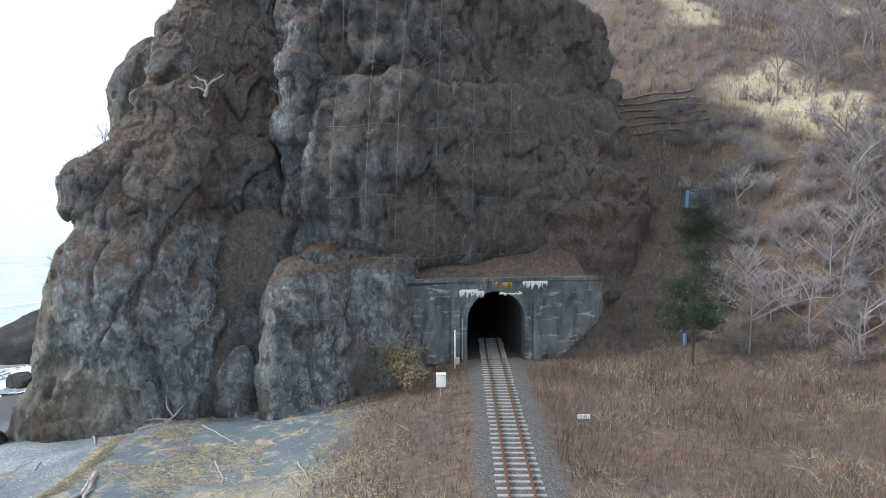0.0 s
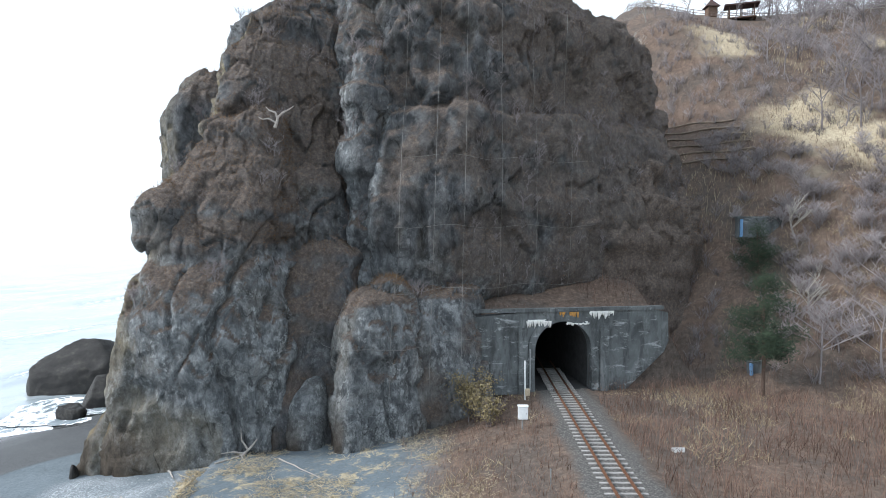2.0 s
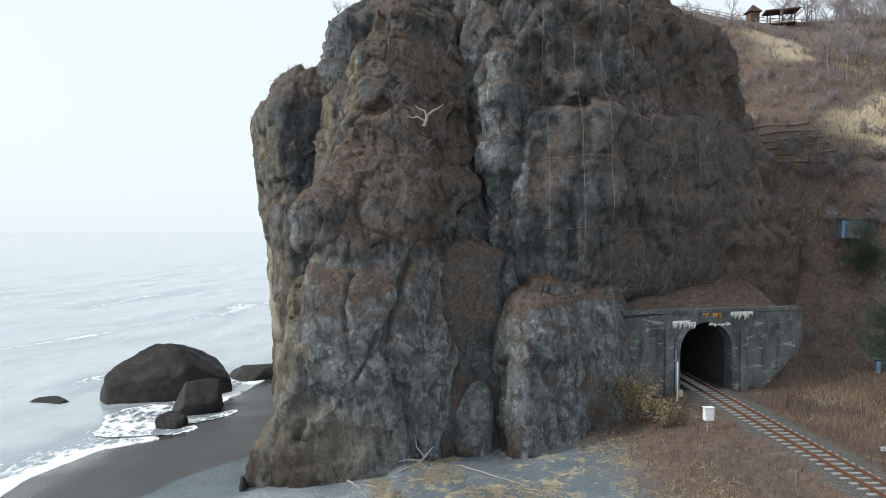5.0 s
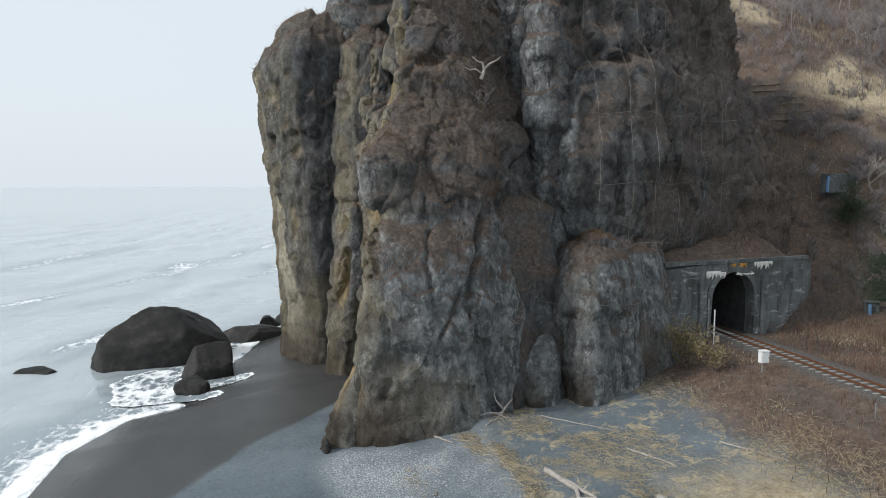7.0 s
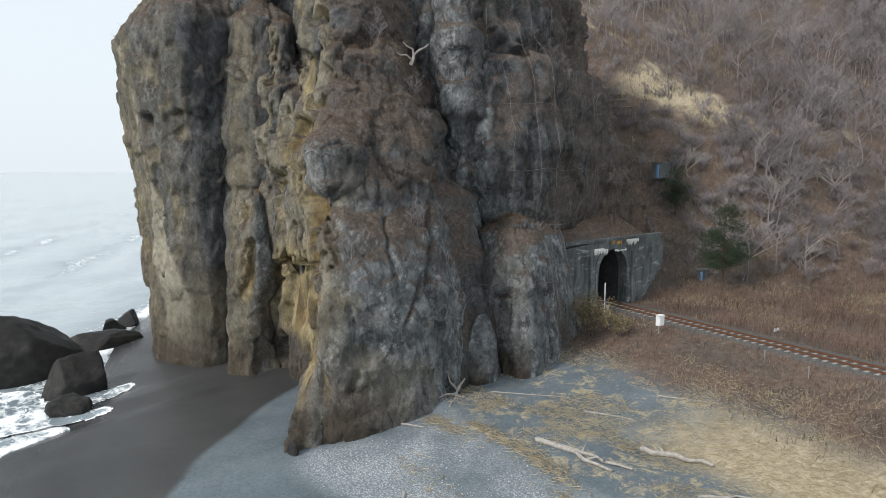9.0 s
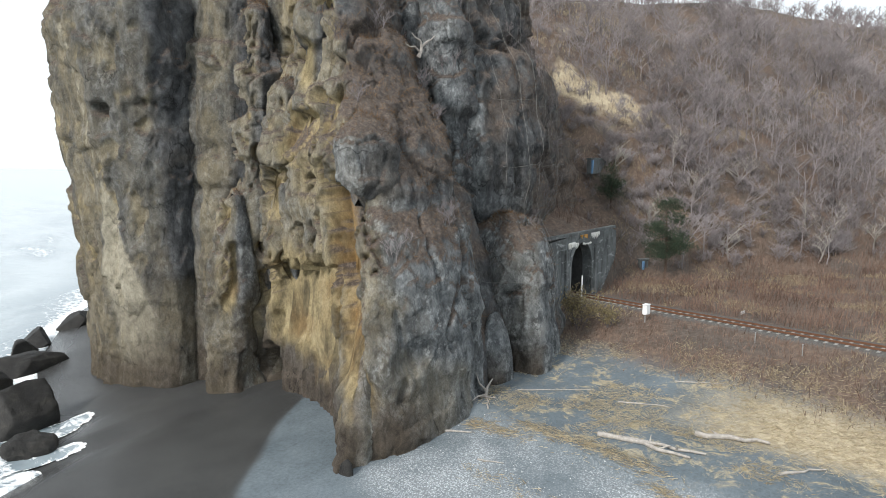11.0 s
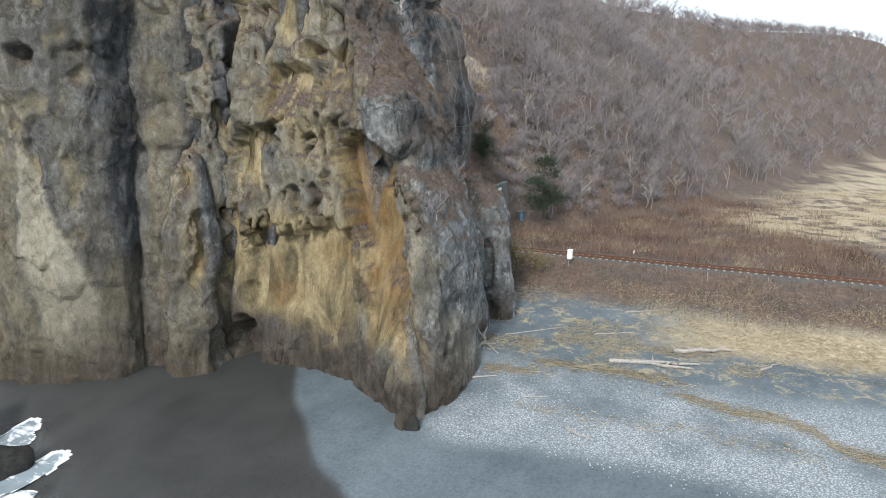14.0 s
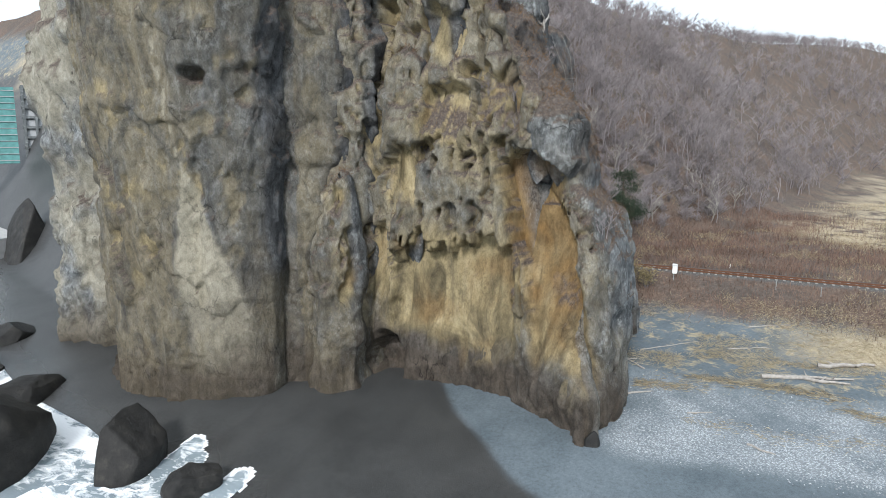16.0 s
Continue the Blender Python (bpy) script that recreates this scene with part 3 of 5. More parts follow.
    wall = np.exp(-((p[:, 1] - 53.5) / 4.5) ** 4) * low
    och = np.clip(ochre * seaward * (buff + 0.5 * soft + 1.0 * pit + 0.8 * wall) + 0.9 * dig * seaward, 0, 1)
    och = np.maximum(och, 0.4 * seaward * (ochre > 0.5))
    och = och * (1 - 0.55 * (p[:, 1] > 63.8) * step(67.8, 66.4, p[:, 1] + 0.8 * soft - 0.06 * p[:, 2]))
    och = och * np.where(p[:, 1] > 59.5, 1.0, step(-0.6, 2.0, p[:, 2] + 2.2 * soft))
    och = np.maximum(och, 0.22 * step(4.6, 3.2, p[:, 2] + 1.5 * soft + 0.5 * (p[:, 0] + 26)) * step(0.2, 0.6, -nn[:, 1]) * (p[:, 0] < -20))
    rust = np.clip(rusty * 0.9 + 0.5 * dig * step(0.0, 0.5, soft), 0, 1)
    wide = fbm(p * np.array((0.18, 0.18, 0.1)), 3, 97) + np.where(p[:, 1] > 59.5, 0.9, 0.0)
    wet = (1 - step(-0.8, 2.4, p[:, 2] + 1.6 * soft + 1.3 * wide)) * np.where(p[:, 1] > 59.5, 0.8, 1.0) * step(0.0, 0.5, -nn[:, 0] + 0.2) * 0.9
    scar_glare = step(0.0, 0.25, 1 - np.abs(p[:, 1] - 68.6 + 0.1 * (12.7 - p[:, 2])) / np.clip(0.30 * (13.0 - p[:, 2]), 0.05, 2.3)) * step(-1.8, -1.0, p[:, 2]) * (1 - 0.45 * step(4.5, 3.5, p[:, 2])) * (p[:, 0] < -29)
    # whiten a whole block in its colour, like an overexposed lit face
    scar_glare = np.maximum(scar_glare, glare * step(-0.5, 0.1, soft))
    attrs = dict(scar_glare=scar_glare, veg=veg, ochre=och, rust=rust, wet=wet, pale=np.clip(np.full(len(p), pale) * (1 - 0.75 * step(11.5, 13.0, p[:, 2] + soft) * (1 - seaward)) + 0.3 * seaward * (p[:, 2] > 8), 0, 1) * (1 - veg) * (1 - 0.7 * och))
    i = np.arange(rows * cols).reshape(rows, cols)
    j = np.roll(i, -1, 1)
    f = np.stack([i[:-1], j[:-1], j[1:], i[1:]], -1).reshape(-1, 4)
    mid = p[f].mean(1)
    f = f[(mid[:, 2] > ground_z(mid[:, 0], mid[:, 1]) - 0.8) | (mid[:, 1] < 50)]
    me = mesh_of(name, p, f, True, (ROCK,), attrs)
    return part(name, me, None, parent, label)


def build_cliff():
    cliff = thing("rock_headland", "tall grey and ochre sea cliff with turf ledges above the beach", "cliff", kind="structure")
    # grey front face with the toe on the beach
    rock_mass("buttress", cliff,
              [(-28.6, 43.8), (-26.5, 42.2), (-22, 41.8), (-18.3, 43.2), (-16.4, 46), (-15.5, 51), (-15.5, 58), (-20, 61), (-24.2, 58), (-25.6, 52), (-27.2, 47)],
              (-22, 52), [(-6, 1.03, 1.03, 0, 0), (0, 1, 1, 0, 0), (5, .93, .99, 0, 0), (9, .86, .93, 0, 0), (11.6, .81, .82, 0, 0), (12.6, .74, .74, .3, 0), (16, .70, .66, .4, 0), (17.4, .64, .56, .6, 0), (20, .54, .40, .6, .5), (23, .40, .25, 1, 1), (24.5, .05, .05, 1, 2)],
              (0.10, 0.12), 0.6, 0.3, 3, 0.14, tafoni=0.8, ochre=0.9, soil=0.75, soil_from=12.6, buff=0.42, pale=1.0,
              bumps=[(-27.8, 46, 4.5, 1.2, 1.3, 2.0, 0.7)])
    rock_mass("toe_ridge", cliff, [(-30.0, 43.1), (-28.6, 42.6), (-26.6, 43.4), (-26.2, 46), (-27.4, 46.6), (-28.8, 45.0)], (-28, 44.5),
              [(-6, 1.1, 1.1, -.4, -.2), (-2, 1, 1, 0, 0), (1, .8, .8, .5, .2), (3, .6, .6, 1.0, .3), (5, .4, .4, 1.4, .3), (6, .05, .05, 1.8, .3)], (0, 0), 0.4, 0.35, 5, 0.13, ochre=0.9, buff=0.55)
    rock_mass("nose", cliff, [(-27.4, 46.2), (-26.8, 45.0), (-25.4, 44.5), (-23.9, 45.2), (-23.6, 47.5), (-25.2, 48.6), (-26.9, 47.8)], (-25.4, 46.6),
              [(11.9, .4, .3, 0, .4), (12.5, .95, .74, 0, .1), (13.5, 1.1, .9, 0, -.1), (14.4, .94, .74, 0, -.1), (15.5, 1.06, .86, 0, -.1), (16.8, .80, .70, 0, .1), (17.8, .05, .05, .3, .8)], (0, 0), 0.3, 0.08, 7, 0.13, ochre=0.3, pale=0.75)
    # pitted seaward wall
    rock_mass("seaward_wall", cliff,
              [(-25.9, 47.5), (-25.7, 52), (-25.5, 57), (-24.6, 61), (-22, 65), (-14, 66), (-11, 60), (-12, 53), (-17, 50), (-22, 47)],
              (-19, 57), [(-6, 1, 1, 0, 0), (10, 1, 1, 0, 0), (15, .99, .96, 0, .4), (19, .86, .86, .4, 1.2), (23, .72, .72, .6, 1.8), (29, .62, .58, .4, 3), (33, .52, .5, .6, 4), (36, .05, .05, 1, 5)],
              (0, 0), 0.6, 0.35, 13, 0.12, tafoni=1.05, ochre=0.9, beds=0.2, soil=0.8, soil_from=17.0, buff=0.62)
    for k, (cx, cy, rx, ry, top, s) in enumerate([(-27.2, 61.3, 1.7, 2.0, 12.8, 17), (-24.6, 62.0, 2.2, 2.3, 27, 19), (-24.6, 57.2, 1.7, 1.6, 21, 23), (-23.4, 54.8, 1.7, 1.3, 30, 29)]):
        ang = [i * math.tau / 8 for i in range(8)]
        rock_mass("column", cliff, [(cx + rx * math.cos(a) * (1 + 0.15 * math.sin(3 * a + s)), cy + ry * math.sin(a)) for a in ang], (cx, cy),
                  [(-6 if k != 2 else 4.5, 1.05 if k != 2 else .3, 1.05 if k != 2 else .3, 0 if k != 2 else .8, 0), (2 if k != 2 else 7, 1, 1, 0, 0), (top * .6, .86, .86, .25, 0), (top - 1, .6, .6, .6, 0), (top, .05, .05, .8, 0)], (0, 0), 0.5, 0.4, s, 0.14, tafoni=0.45, ochre=0.75, pale=0.6, buff=0.45)
    # far buttress over the surf
    rock_mass("sea_buttress", cliff,
              [(-30.6, 64.8), (-32.6, 67.2), (-33.6, 71), (-33.2, 76), (-29, 81), (-20, 84), (-15, 76), (-17, 67), (-24, 66.5), (-28.5, 64.9)],
              (-25, 74), [(-6, .98, .98, 0, 0), (0, .98, .98, 0, 0), (8, 1.0, 1.0, 0, 0), (15, 1.06, 1.02, 0, 0), (22, 1.17, 1.05, 0, 0), (26.5, 1.2, 1.06, 0, 0), (28.4, 1.08, 1.0, 0, 0), (31, .8, .8, 0, 0), (33, .05, .05, 2, 0)],
              (0.10, 0), 0.42, 0.40, 31, 0.17, tafoni=0.15, ochre=0.95, pale=0.12, beds=0.12, buff=0.22, soil=0.6, soil_from=26.0)
    rock_mass("cleft_wall", cliff, [(-28.6, 66.5), (-28.3, 64.6), (-27.4, 62.6), (-25, 61.6), (-22, 63), (-23, 67)], (-25.5, 64.5),
              [(-6, 1, 1, 0, 0), (10, .97, .97, 0, 0), (20, .9, .95, .2, 0), (27, .8, .9, .4, 0), (29, .05, .05, .6, 0)], (0, 0), 0.35, 0.35, 33, 0.16, ochre=0.6, pale=0.2)
    rock_mass("upper_step", cliff, [(-28.4, 70), (-27, 66.5), (-21, 65), (-14, 67), (-12, 76), (-18, 83), (-26, 80)], (-20, 74),
              [(18, 1, 1, 0, 0), (30, 1, 1, 0, 0), (34.5, .95, .96, 0, 0), (37, .72, .8, 0, 0), (39.2, .42, .5, 1, 0), (40, .05, .05, 2, 0)], (0.1, 0), 0.7, 0.5, 37, 0.32, ochre=0.3)
    # lower buttress by the railway, its slab and the earthy bank behind
    rock_mass("lower_buttress", cliff, [(-13.1, 44.4), (-12.0, 42.9), (-9.6, 43.9), (-7.4, 45.2), (-6.6, 47.5), (-6.5, 52), (-12.0, 53), (-13.2, 48)], (-9.8, 49),
              [(-4, 1.05, 1.03, 0, 0), (0, 1, 1, 0, 0), (4, .90, .93, .1, 0), (7, .74, .84, .2, 0), (9.2, .54, .70, .3, 0), (10.6, .06, .06, .3, 0)], (0, 0), 0.5, 0.3, 41, 0.14, ochre=0.25, pale=1.0)
    rock_mass("slab", cliff, [(-16.2, 44.8), (-15.4, 43.9), (-13.9, 44.0), (-13.3, 45.4), (-15, 46.2)], (-14.6, 45),
              [(-3, 1.05, 1, 0, 0), (0, 1, 1, 0, 0), (2.2, .85, .7, .1, .3), (3.5, .5, .4, .3, .6), (3.9, .05, .05, .4, .7)], (0, 0), 0.2, 0.1, 43, 0.12, turf=0, pale=1.0)
    rock_mass("bank", cliff, [(-8.5, 46.5), (-5, 46.4), (-2.4, 48.4), (-1.9, 52), (-3, 58), (-9, 58)], (-5.5, 52),
              [(-4, 1.1, 1.08, 0, 0), (1, 1, 1, 0, 0), (6, .9, .85, 0, .3), (9.5, .8, .7, 0, .6), (11, .05, .05, 0, 1)], (0, 0), 0.5, 0.3, 47, 0.16, turf=1.0, soil=0.8)
    rock_mass("gully", cliff, [(-17.6, 45.6), (-15.5, 44.9), (-12.4, 45.4), (-11.5, 50), (-12, 56), (-17.5, 56)], (-14.6, 52),
              [(-4, 1.08, 1.04, 0, 0), (0, 1, 1, 0, 0), (2.5, 1, .93, 0, 0), (6, 1, .70, 0, 0), (10, .95, .46, 0, 0), (12.5, .9, .28, 0, 0), (14, .1, .05, 0, 0)], (0, 0), 0.5, 0.2, 51, 0.2, soil=1.0, pale=0.2)
    # pale pillar behind, its overexposed brightness painted into the stone colour
    rock_mass("rear_pillar", cliff, [(-28.1, 86), (-27, 83.5), (-23, 83), (-19, 88), (-22, 92), (-26.6, 91)], (-24, 87),
              [(-6, 1, 1, 0, 0), (8, .95, .95, 0, 0), (15, 1.0, 1.0, 0, 0), (22, 1.12, 1.1, 0, 0), (26, .9, .9, 0, 0), (28, .05, .05, 0, 0)], (0, 0), 0.8, 0.4, 67, 0.3, pale=1.0, glare=0.9)
    rock_mass("fin", cliff, [(-13.4, 52.6), (-12.5, 51.0), (-10.9, 51.0), (-10.0, 52.6), (-10.2, 58), (-12.9, 58)], (-11.6, 54.6),
              [(-2, 1.05, 1.05, 0, 0), (10, 1, 1, 0, 0), (20, .92, .9, .2, .4), (26, .80, .85, .2, .7), (28.5, .62, .7, .4, 1), (29.6, .04, .04, .4, 1.5)], (0, 0), 0.5, 0.3, 53, 0.16, pale=0.9)
    # dark middle face above the tunnel, and the summit
    rock_mass("middle_face", cliff, [(-11.2, 51.6), (-9, 50.1), (-4, 50.3), (0, 52.0), (5, 54.6), (10, 58), (15, 61.5), (18.6, 65.5), (19, 71), (15, 79), (-5, 76), (-14, 61)], (0, 63),
              [(6.5, .78, .78, 0, 3), (9.0, .92, .92, 0, 0), (10, .97, .97, 0, 0), (11.4, 1, 1, 0, 0), (17, .99, .99, 0, 0), (20, .96, .96, 0, .3), (24, .90, .92, 0, 1), (27, .05, .05, 0, 2)], (0, 0), 0.6, 0.5, 59, 0.22, pale=0.6, soil=0.6, beds=0.12)
    rock_mass("shoulder", cliff, [(8, 58.5), (13, 58.5), (18, 61.5), (20.5, 66.5), (17, 74), (8, 72)], (14, 66),
              [(2, 1.06, 1.08, 0, 0), (10, 1.0, 1.0, 0, 0), (17, .9, .88, 0, .5), (22, .72, .7, -.5, 1), (26, .05, .05, -1, 2)], (0, 0), 0.8, 0.4, 71, 0.22, pale=0.7, soil=0.95)
    rock_mass("summit", cliff, [(-16, 58), (-9, 53.5), (0, 55.5), (6, 58.6), (12.5, 63), (18, 68.5), (20, 76), (12, 88), (-12, 86), (-21, 74), (-21, 63)], (-4, 70),
              [(12, 1, 1, 0, 0), (20, .97, .98, 0, 0), (27, .93, .94, 0, 0), (34, .86, .86, 0, 0), (38, .66, .74, -2, 0), (43, .50, .58, -3, 0), (48, .3, .35, -3, 0), (50, .05, .05, -3, 0)], (0, 0), 1.0, 0.7, 61, 0.27, pale=0.35, turf=1.0, soil=0.75, beds=0.10)


build_cliff()

# ---- tunnel, railway ----
def box_bm(sx, sy, sz, bevel=0.0, at=(0, 0, 0)):
    bm = bmesh.new()
    bmesh.ops.create_cube(bm, size=1.0, matrix=Matrix.Translation(at) @ Matrix.Diagonal((sx, sy, sz, 1)))
    if bevel:
        bmesh.ops.bevel(bm, geom=bm.edges[:], offset=bevel, segments=2, affect="EDGES")
    return bm


def add_box(bm, sx, sy, sz, at, turn=0.0):
    bmesh.ops.create_cube(bm, size=1.0, matrix=Matrix.Translation(at) @ Matrix.Rotation(turn, 4, "Z") @ Matrix.Diagonal((sx, sy, sz, 1)))


def tube_bm(points, radii, sides=6):
    bm = bmesh.new()
    add_tube(bm, points, radii, sides)
    return bm


def add_tube(bm, points, radii, sides=6):
    pts = [Vector(q) for q in points]
    rings = []
    for i, q in enumerate(pts):
        t = (pts[min(i + 1, len(pts) - 1)] - pts[max(i - 1, 0)]).normalized()
        s = t.cross(Vector((0.31, 0.22, 0.92)))
        if s.length < 0.05:
            s = t.cross(Vector((1, 0, 0)))
        s.normalize()
        u = t.cross(s)
        r = radii[i] if hasattr(radii, "__len__") else radii
        rings.append([bm.verts.new(q + (s * math.cos(math.tau * k / sides) + u * math.sin(math.tau * k / sides)) * r) for k in range(sides)])
    for a, b in zip(rings, rings[1:]):
        for k in range(sides):
            bm.faces.new((a[k], a[(k + 1) % sides], b[(k + 1) % sides], b[k]))
    bm.faces.new(rings[0][::-1])
    bm.faces.new(rings[-1])


def concrete_material():
    n = Nodes("stained_concrete", 0.9)
    big = n.noise(0.5, 8, 0.65, (1, 1, 0.6), 0.5)
    drip = n.noise(1.3, 8, 0.7, (1, 1, 0.3), 0.6)
    g = n.noise(12, 8, 0.7)
    c = n.ramp(big, (0.3, (0.075, 0.083, 0.085)), (0.55, (0.14, 0.152, 0.153)), (0.75, (0.25, 0.265, 0.265)))
    c = n.mix(n.ramp(drip, (0.46, 0.0), (0.64, 0.8)), c, (0.045, 0.048, 0.048))
    c = n.mix(n.math("MULTIPLY", n.ramp(n.noise(1.1, 10, 0.8, (0.5, 1, 1.6), 0.5), (0.55, 0.0), (0.63, 1.0)), 0.75), c, (0.40, 0.42, 0.42))
    n.bump(n.math("ADD", g, big), 0.5, 0.06)
    return n.done(c)


CONCRETE = concrete_material()
LIME = plain("lime_deposit", (0.72, 0.72, 0.69), 0.8, 0.12, 5)
RUST = plain("rusty_steel", (0.15, 0.075, 0.045), 0.7, 0.2, 14, 0.3, 0.3)
SLEEPER = plain("pale_sleeper", (0.30, 0.29, 0.275), 0.9, 0.2, 3)
# near-black colour for the tunnel lining and bore floor
BRICK = plain("dark_lining", (0.05, 0.05, 0.05), 0.95, 0.2, 2)
WHITE = plain("white_enamel", (0.78, 0.79, 0.79), 0.5, 0.04, 8)
GREYSTEEL = plain("galvanised_steel", (0.33, 0.34, 0.34), 0.55, 0.1, 9, 0.1, 0.4)
BLUE = plain("blue_paint", (0.16, 0.30, 0.50), 0.6, 0.1, 8)
ORANGE_STAIN = plain("iron_stain", (0.42, 0.23, 0.07), 0.9, 0.25, 4)

ARCH_X, ARCH_R, ARCH_SPRING, ARCH_BASE = 0.0, 2.3, 3.05, -0.35
PORTAL = pose(4.2, 50.55, RAIL_Z, 0, 0, 9.0)


def arch_outline(r, n=24):
    pts = [(-r, ARCH_BASE), (-r * 1.02, ARCH_SPRING * 0.5)]
    pts += [(-r * math.cos(math.pi * k / n), ARCH_SPRING + r * 0.97 * math.sin(math.pi * k / n)) for k in range(n + 1)]
    return pts + [(r * 1.02, ARCH_SPRING * 0.5), (r, ARCH_BASE)]


def build_tunnel():
    portal = thing("tunnel_portal", "weathered grey concrete railway tunnel portal with lime stains", "tunnel portal", kind="structure")
    portal.matrix_world = PORTAL
    # head wall with a true arched hole: strips between the arch and the wall's outline
    inner = arch_outline(ARCH_R)
    xs0, xs1, top = -7.4, 8.9, 6.1

    def outer(i):
        f = i / (len(inner) - 1)
        path = [(xs0, ARCH_BASE), (xs0, 4.9), (xs0 + 0.2, top - 0.35), (-2.5, top), (2.5, top), (xs1 - .1, top - .1), (xs1, 3.0), (5.2, ARCH_BASE)]
        s = [0, .16, .28, .42, .58, .74, .88, 1]
        return (np.interp(f, s, [q[0] for q in path]), np.interp(f, s, [q[1] for q in path]))

    bm = bmesh.new()
    rows = []
    for depth in (0.0, 0.9):
        rows.append(([bm.verts.new((x, depth, z)) for x, z in inner], [bm.verts.new((*[outer(i)[0], depth, outer(i)[1]],)) for i in range(len(inner))]))
    (ia, oa), (ib, ob_) = rows
    for i in range(len(inner) - 1):
        bm.faces.new((ia[i], ia[i + 1], oa[i + 1], oa[i]))
        bm.faces.new((ib[i + 1], ib[i], ob_[i], ob_[i + 1]))
        bm.faces.new((oa[i], oa[i + 1], ob_[i + 1], ob_[i]))
        bm.faces.new((ia[i + 1], ia[i], ib[i], ib[i + 1]))
    part("head_wall", bm, CONCRETE, portal)
    # coping along the top
    bm = bmesh.new()
    add_box(bm, 15.6, 0.5, 0.28, (0.6, 0.15, top + 0.1))
    part("coping", bm, CONCRETE, portal)
    # raised ring round the opening
    bm = bmesh.new()
    a, b = arch_outline(ARCH_R + 0.004), arch_outline(ARCH_R + 0.55)
    f = [[bm.verts.new((x, y, z)) for x, z in pts] for pts, y in ((a, -0.10), (b, -0.10), (b, 0.05), (a, 0.05))]
    for i in range(len(a) - 1):
        for u, v in ((0, 1), (1, 2), (3, 0)):
            bm.faces.new((f[u][i], f[v][i], f[v][i + 1], f[u][i + 1]))
    part("arch_ring", bm, CONCRETE, portal)
    for x in (-3.3, 3.4):
        part("pilaster", box_bm(0.75, 0.3, 5.2, 0.04, (x, -0.06, 2.25)), CONCRETE, portal)
    # lining
    bm = bmesh.new()
    prev = None
    for y in np.linspace(0.9, 30, 12):
        row = [bm.verts.new((x, y, z)) for x, z in arch_outline(ARCH_R)]
        if prev:
            for i in range(len(row) - 1):
                bm.faces.new((prev[i], prev[i + 1], row[i + 1], row[i]))
        prev = row
    bm.faces.new(prev)
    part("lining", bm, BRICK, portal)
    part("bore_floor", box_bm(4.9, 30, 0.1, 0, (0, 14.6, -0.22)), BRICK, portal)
    # lime icicles and streaks over the crown
    rng = random.Random(5)
    bm = bmesh.new()
    for x0, x1, z, most in ((-2.9, -1.0, 5.35, 0.62), (2.2, 4.2, 5.95, 0.6), (0.3, 2.0, 5.12, 0.22)):
        x = x0
        while x < x1:
            wd, ln = rng.uniform(.05, .16), most * rng.uniform(.3, 1)
            add_tube(bm, [(x, -0.05, z), (x + .01, -0.07, z - ln * .6), (x, -0.04, z - ln)], [wd, wd * .7, .015], 5)
            x += rng.uniform(.08, .2)
        add_box(bm, x1 - x0, .05, .16, ((x0 + x1) / 2, -.02, z + .03))
    part("lime_streak", bm, LIME, portal, "white lime deposit in dripping icicles")
    bm = bmesh.new()
    for k in range(12):
        x, ln = -0.5 + 1.7 * rng.random(), rng.uniform(.2, .8)
        add_tube(bm, [(x, -.02, 6.0), (x, -.05, 6.0 - ln * .5), (x, -.03, 6.0 - ln)], [.10, .07, .02], 5)
    part("iron_streak", bm, ORANGE_STAIN, portal, "rusty orange stain over the crown")
    # conduit at the jamb
    part("conduit", tube_bm([(-2.75, -.2, 0), (-2.75, -.2, 3.2)], .06), GREYSTEEL, portal)


build_tunnel()


def build_railway():
    line = thing("railway_track", "rusty single railway track on pale sleepers in gravel", "railway track", kind="structure")
    ys = np.arange(78, -60, -1.5)
    xs = track_x(ys)
    for off in (-0.5335, 0.5335):
        bm = bmesh.new()
        rings = []
        for x, y in zip(xs + off, ys):
            prof = [(-.06, 0), (-.06, .015), (-.012, .04), (-.012, .10), (-.033, .11), (-.033, .145), (.033, .145), (.033, .11), (.012, .10), (.012, .04), (.06, .015), (.06, 0)]
            rings.append([bm.verts.new((x + a, y, RAIL_Z + b)) for a, b in prof])
        for a, b in zip(rings, rings[1:]):
            for k in range(12):
                bm.faces.new((a[k], a[(k + 1) % 12], b[(k + 1) % 12], b[k]))
        part("rail", bm, RUST, line)
    bm = box_bm(2.1, 0.22, 0.16, 0.02, (0, 0, -0.02))
    me = bpy.data.meshes.new("sleeper")
    bm.to_mesh(me)
    bm.free()
    me.materials.append(SLEEPER)
    y, k = 58.0, 0
    rng = random.Random(8)
    while y > -60:
        ob = new("sleeper", me)
        ob.parent = line
        ob.location = (float(track_x(np.array(y))) + rng.uniform(-.04, .04), y, RAIL_Z - .07)
        ob.rotation_euler = (0, 0, rng.uniform(-.02, .02))
        y -= 0.66


build_railway()


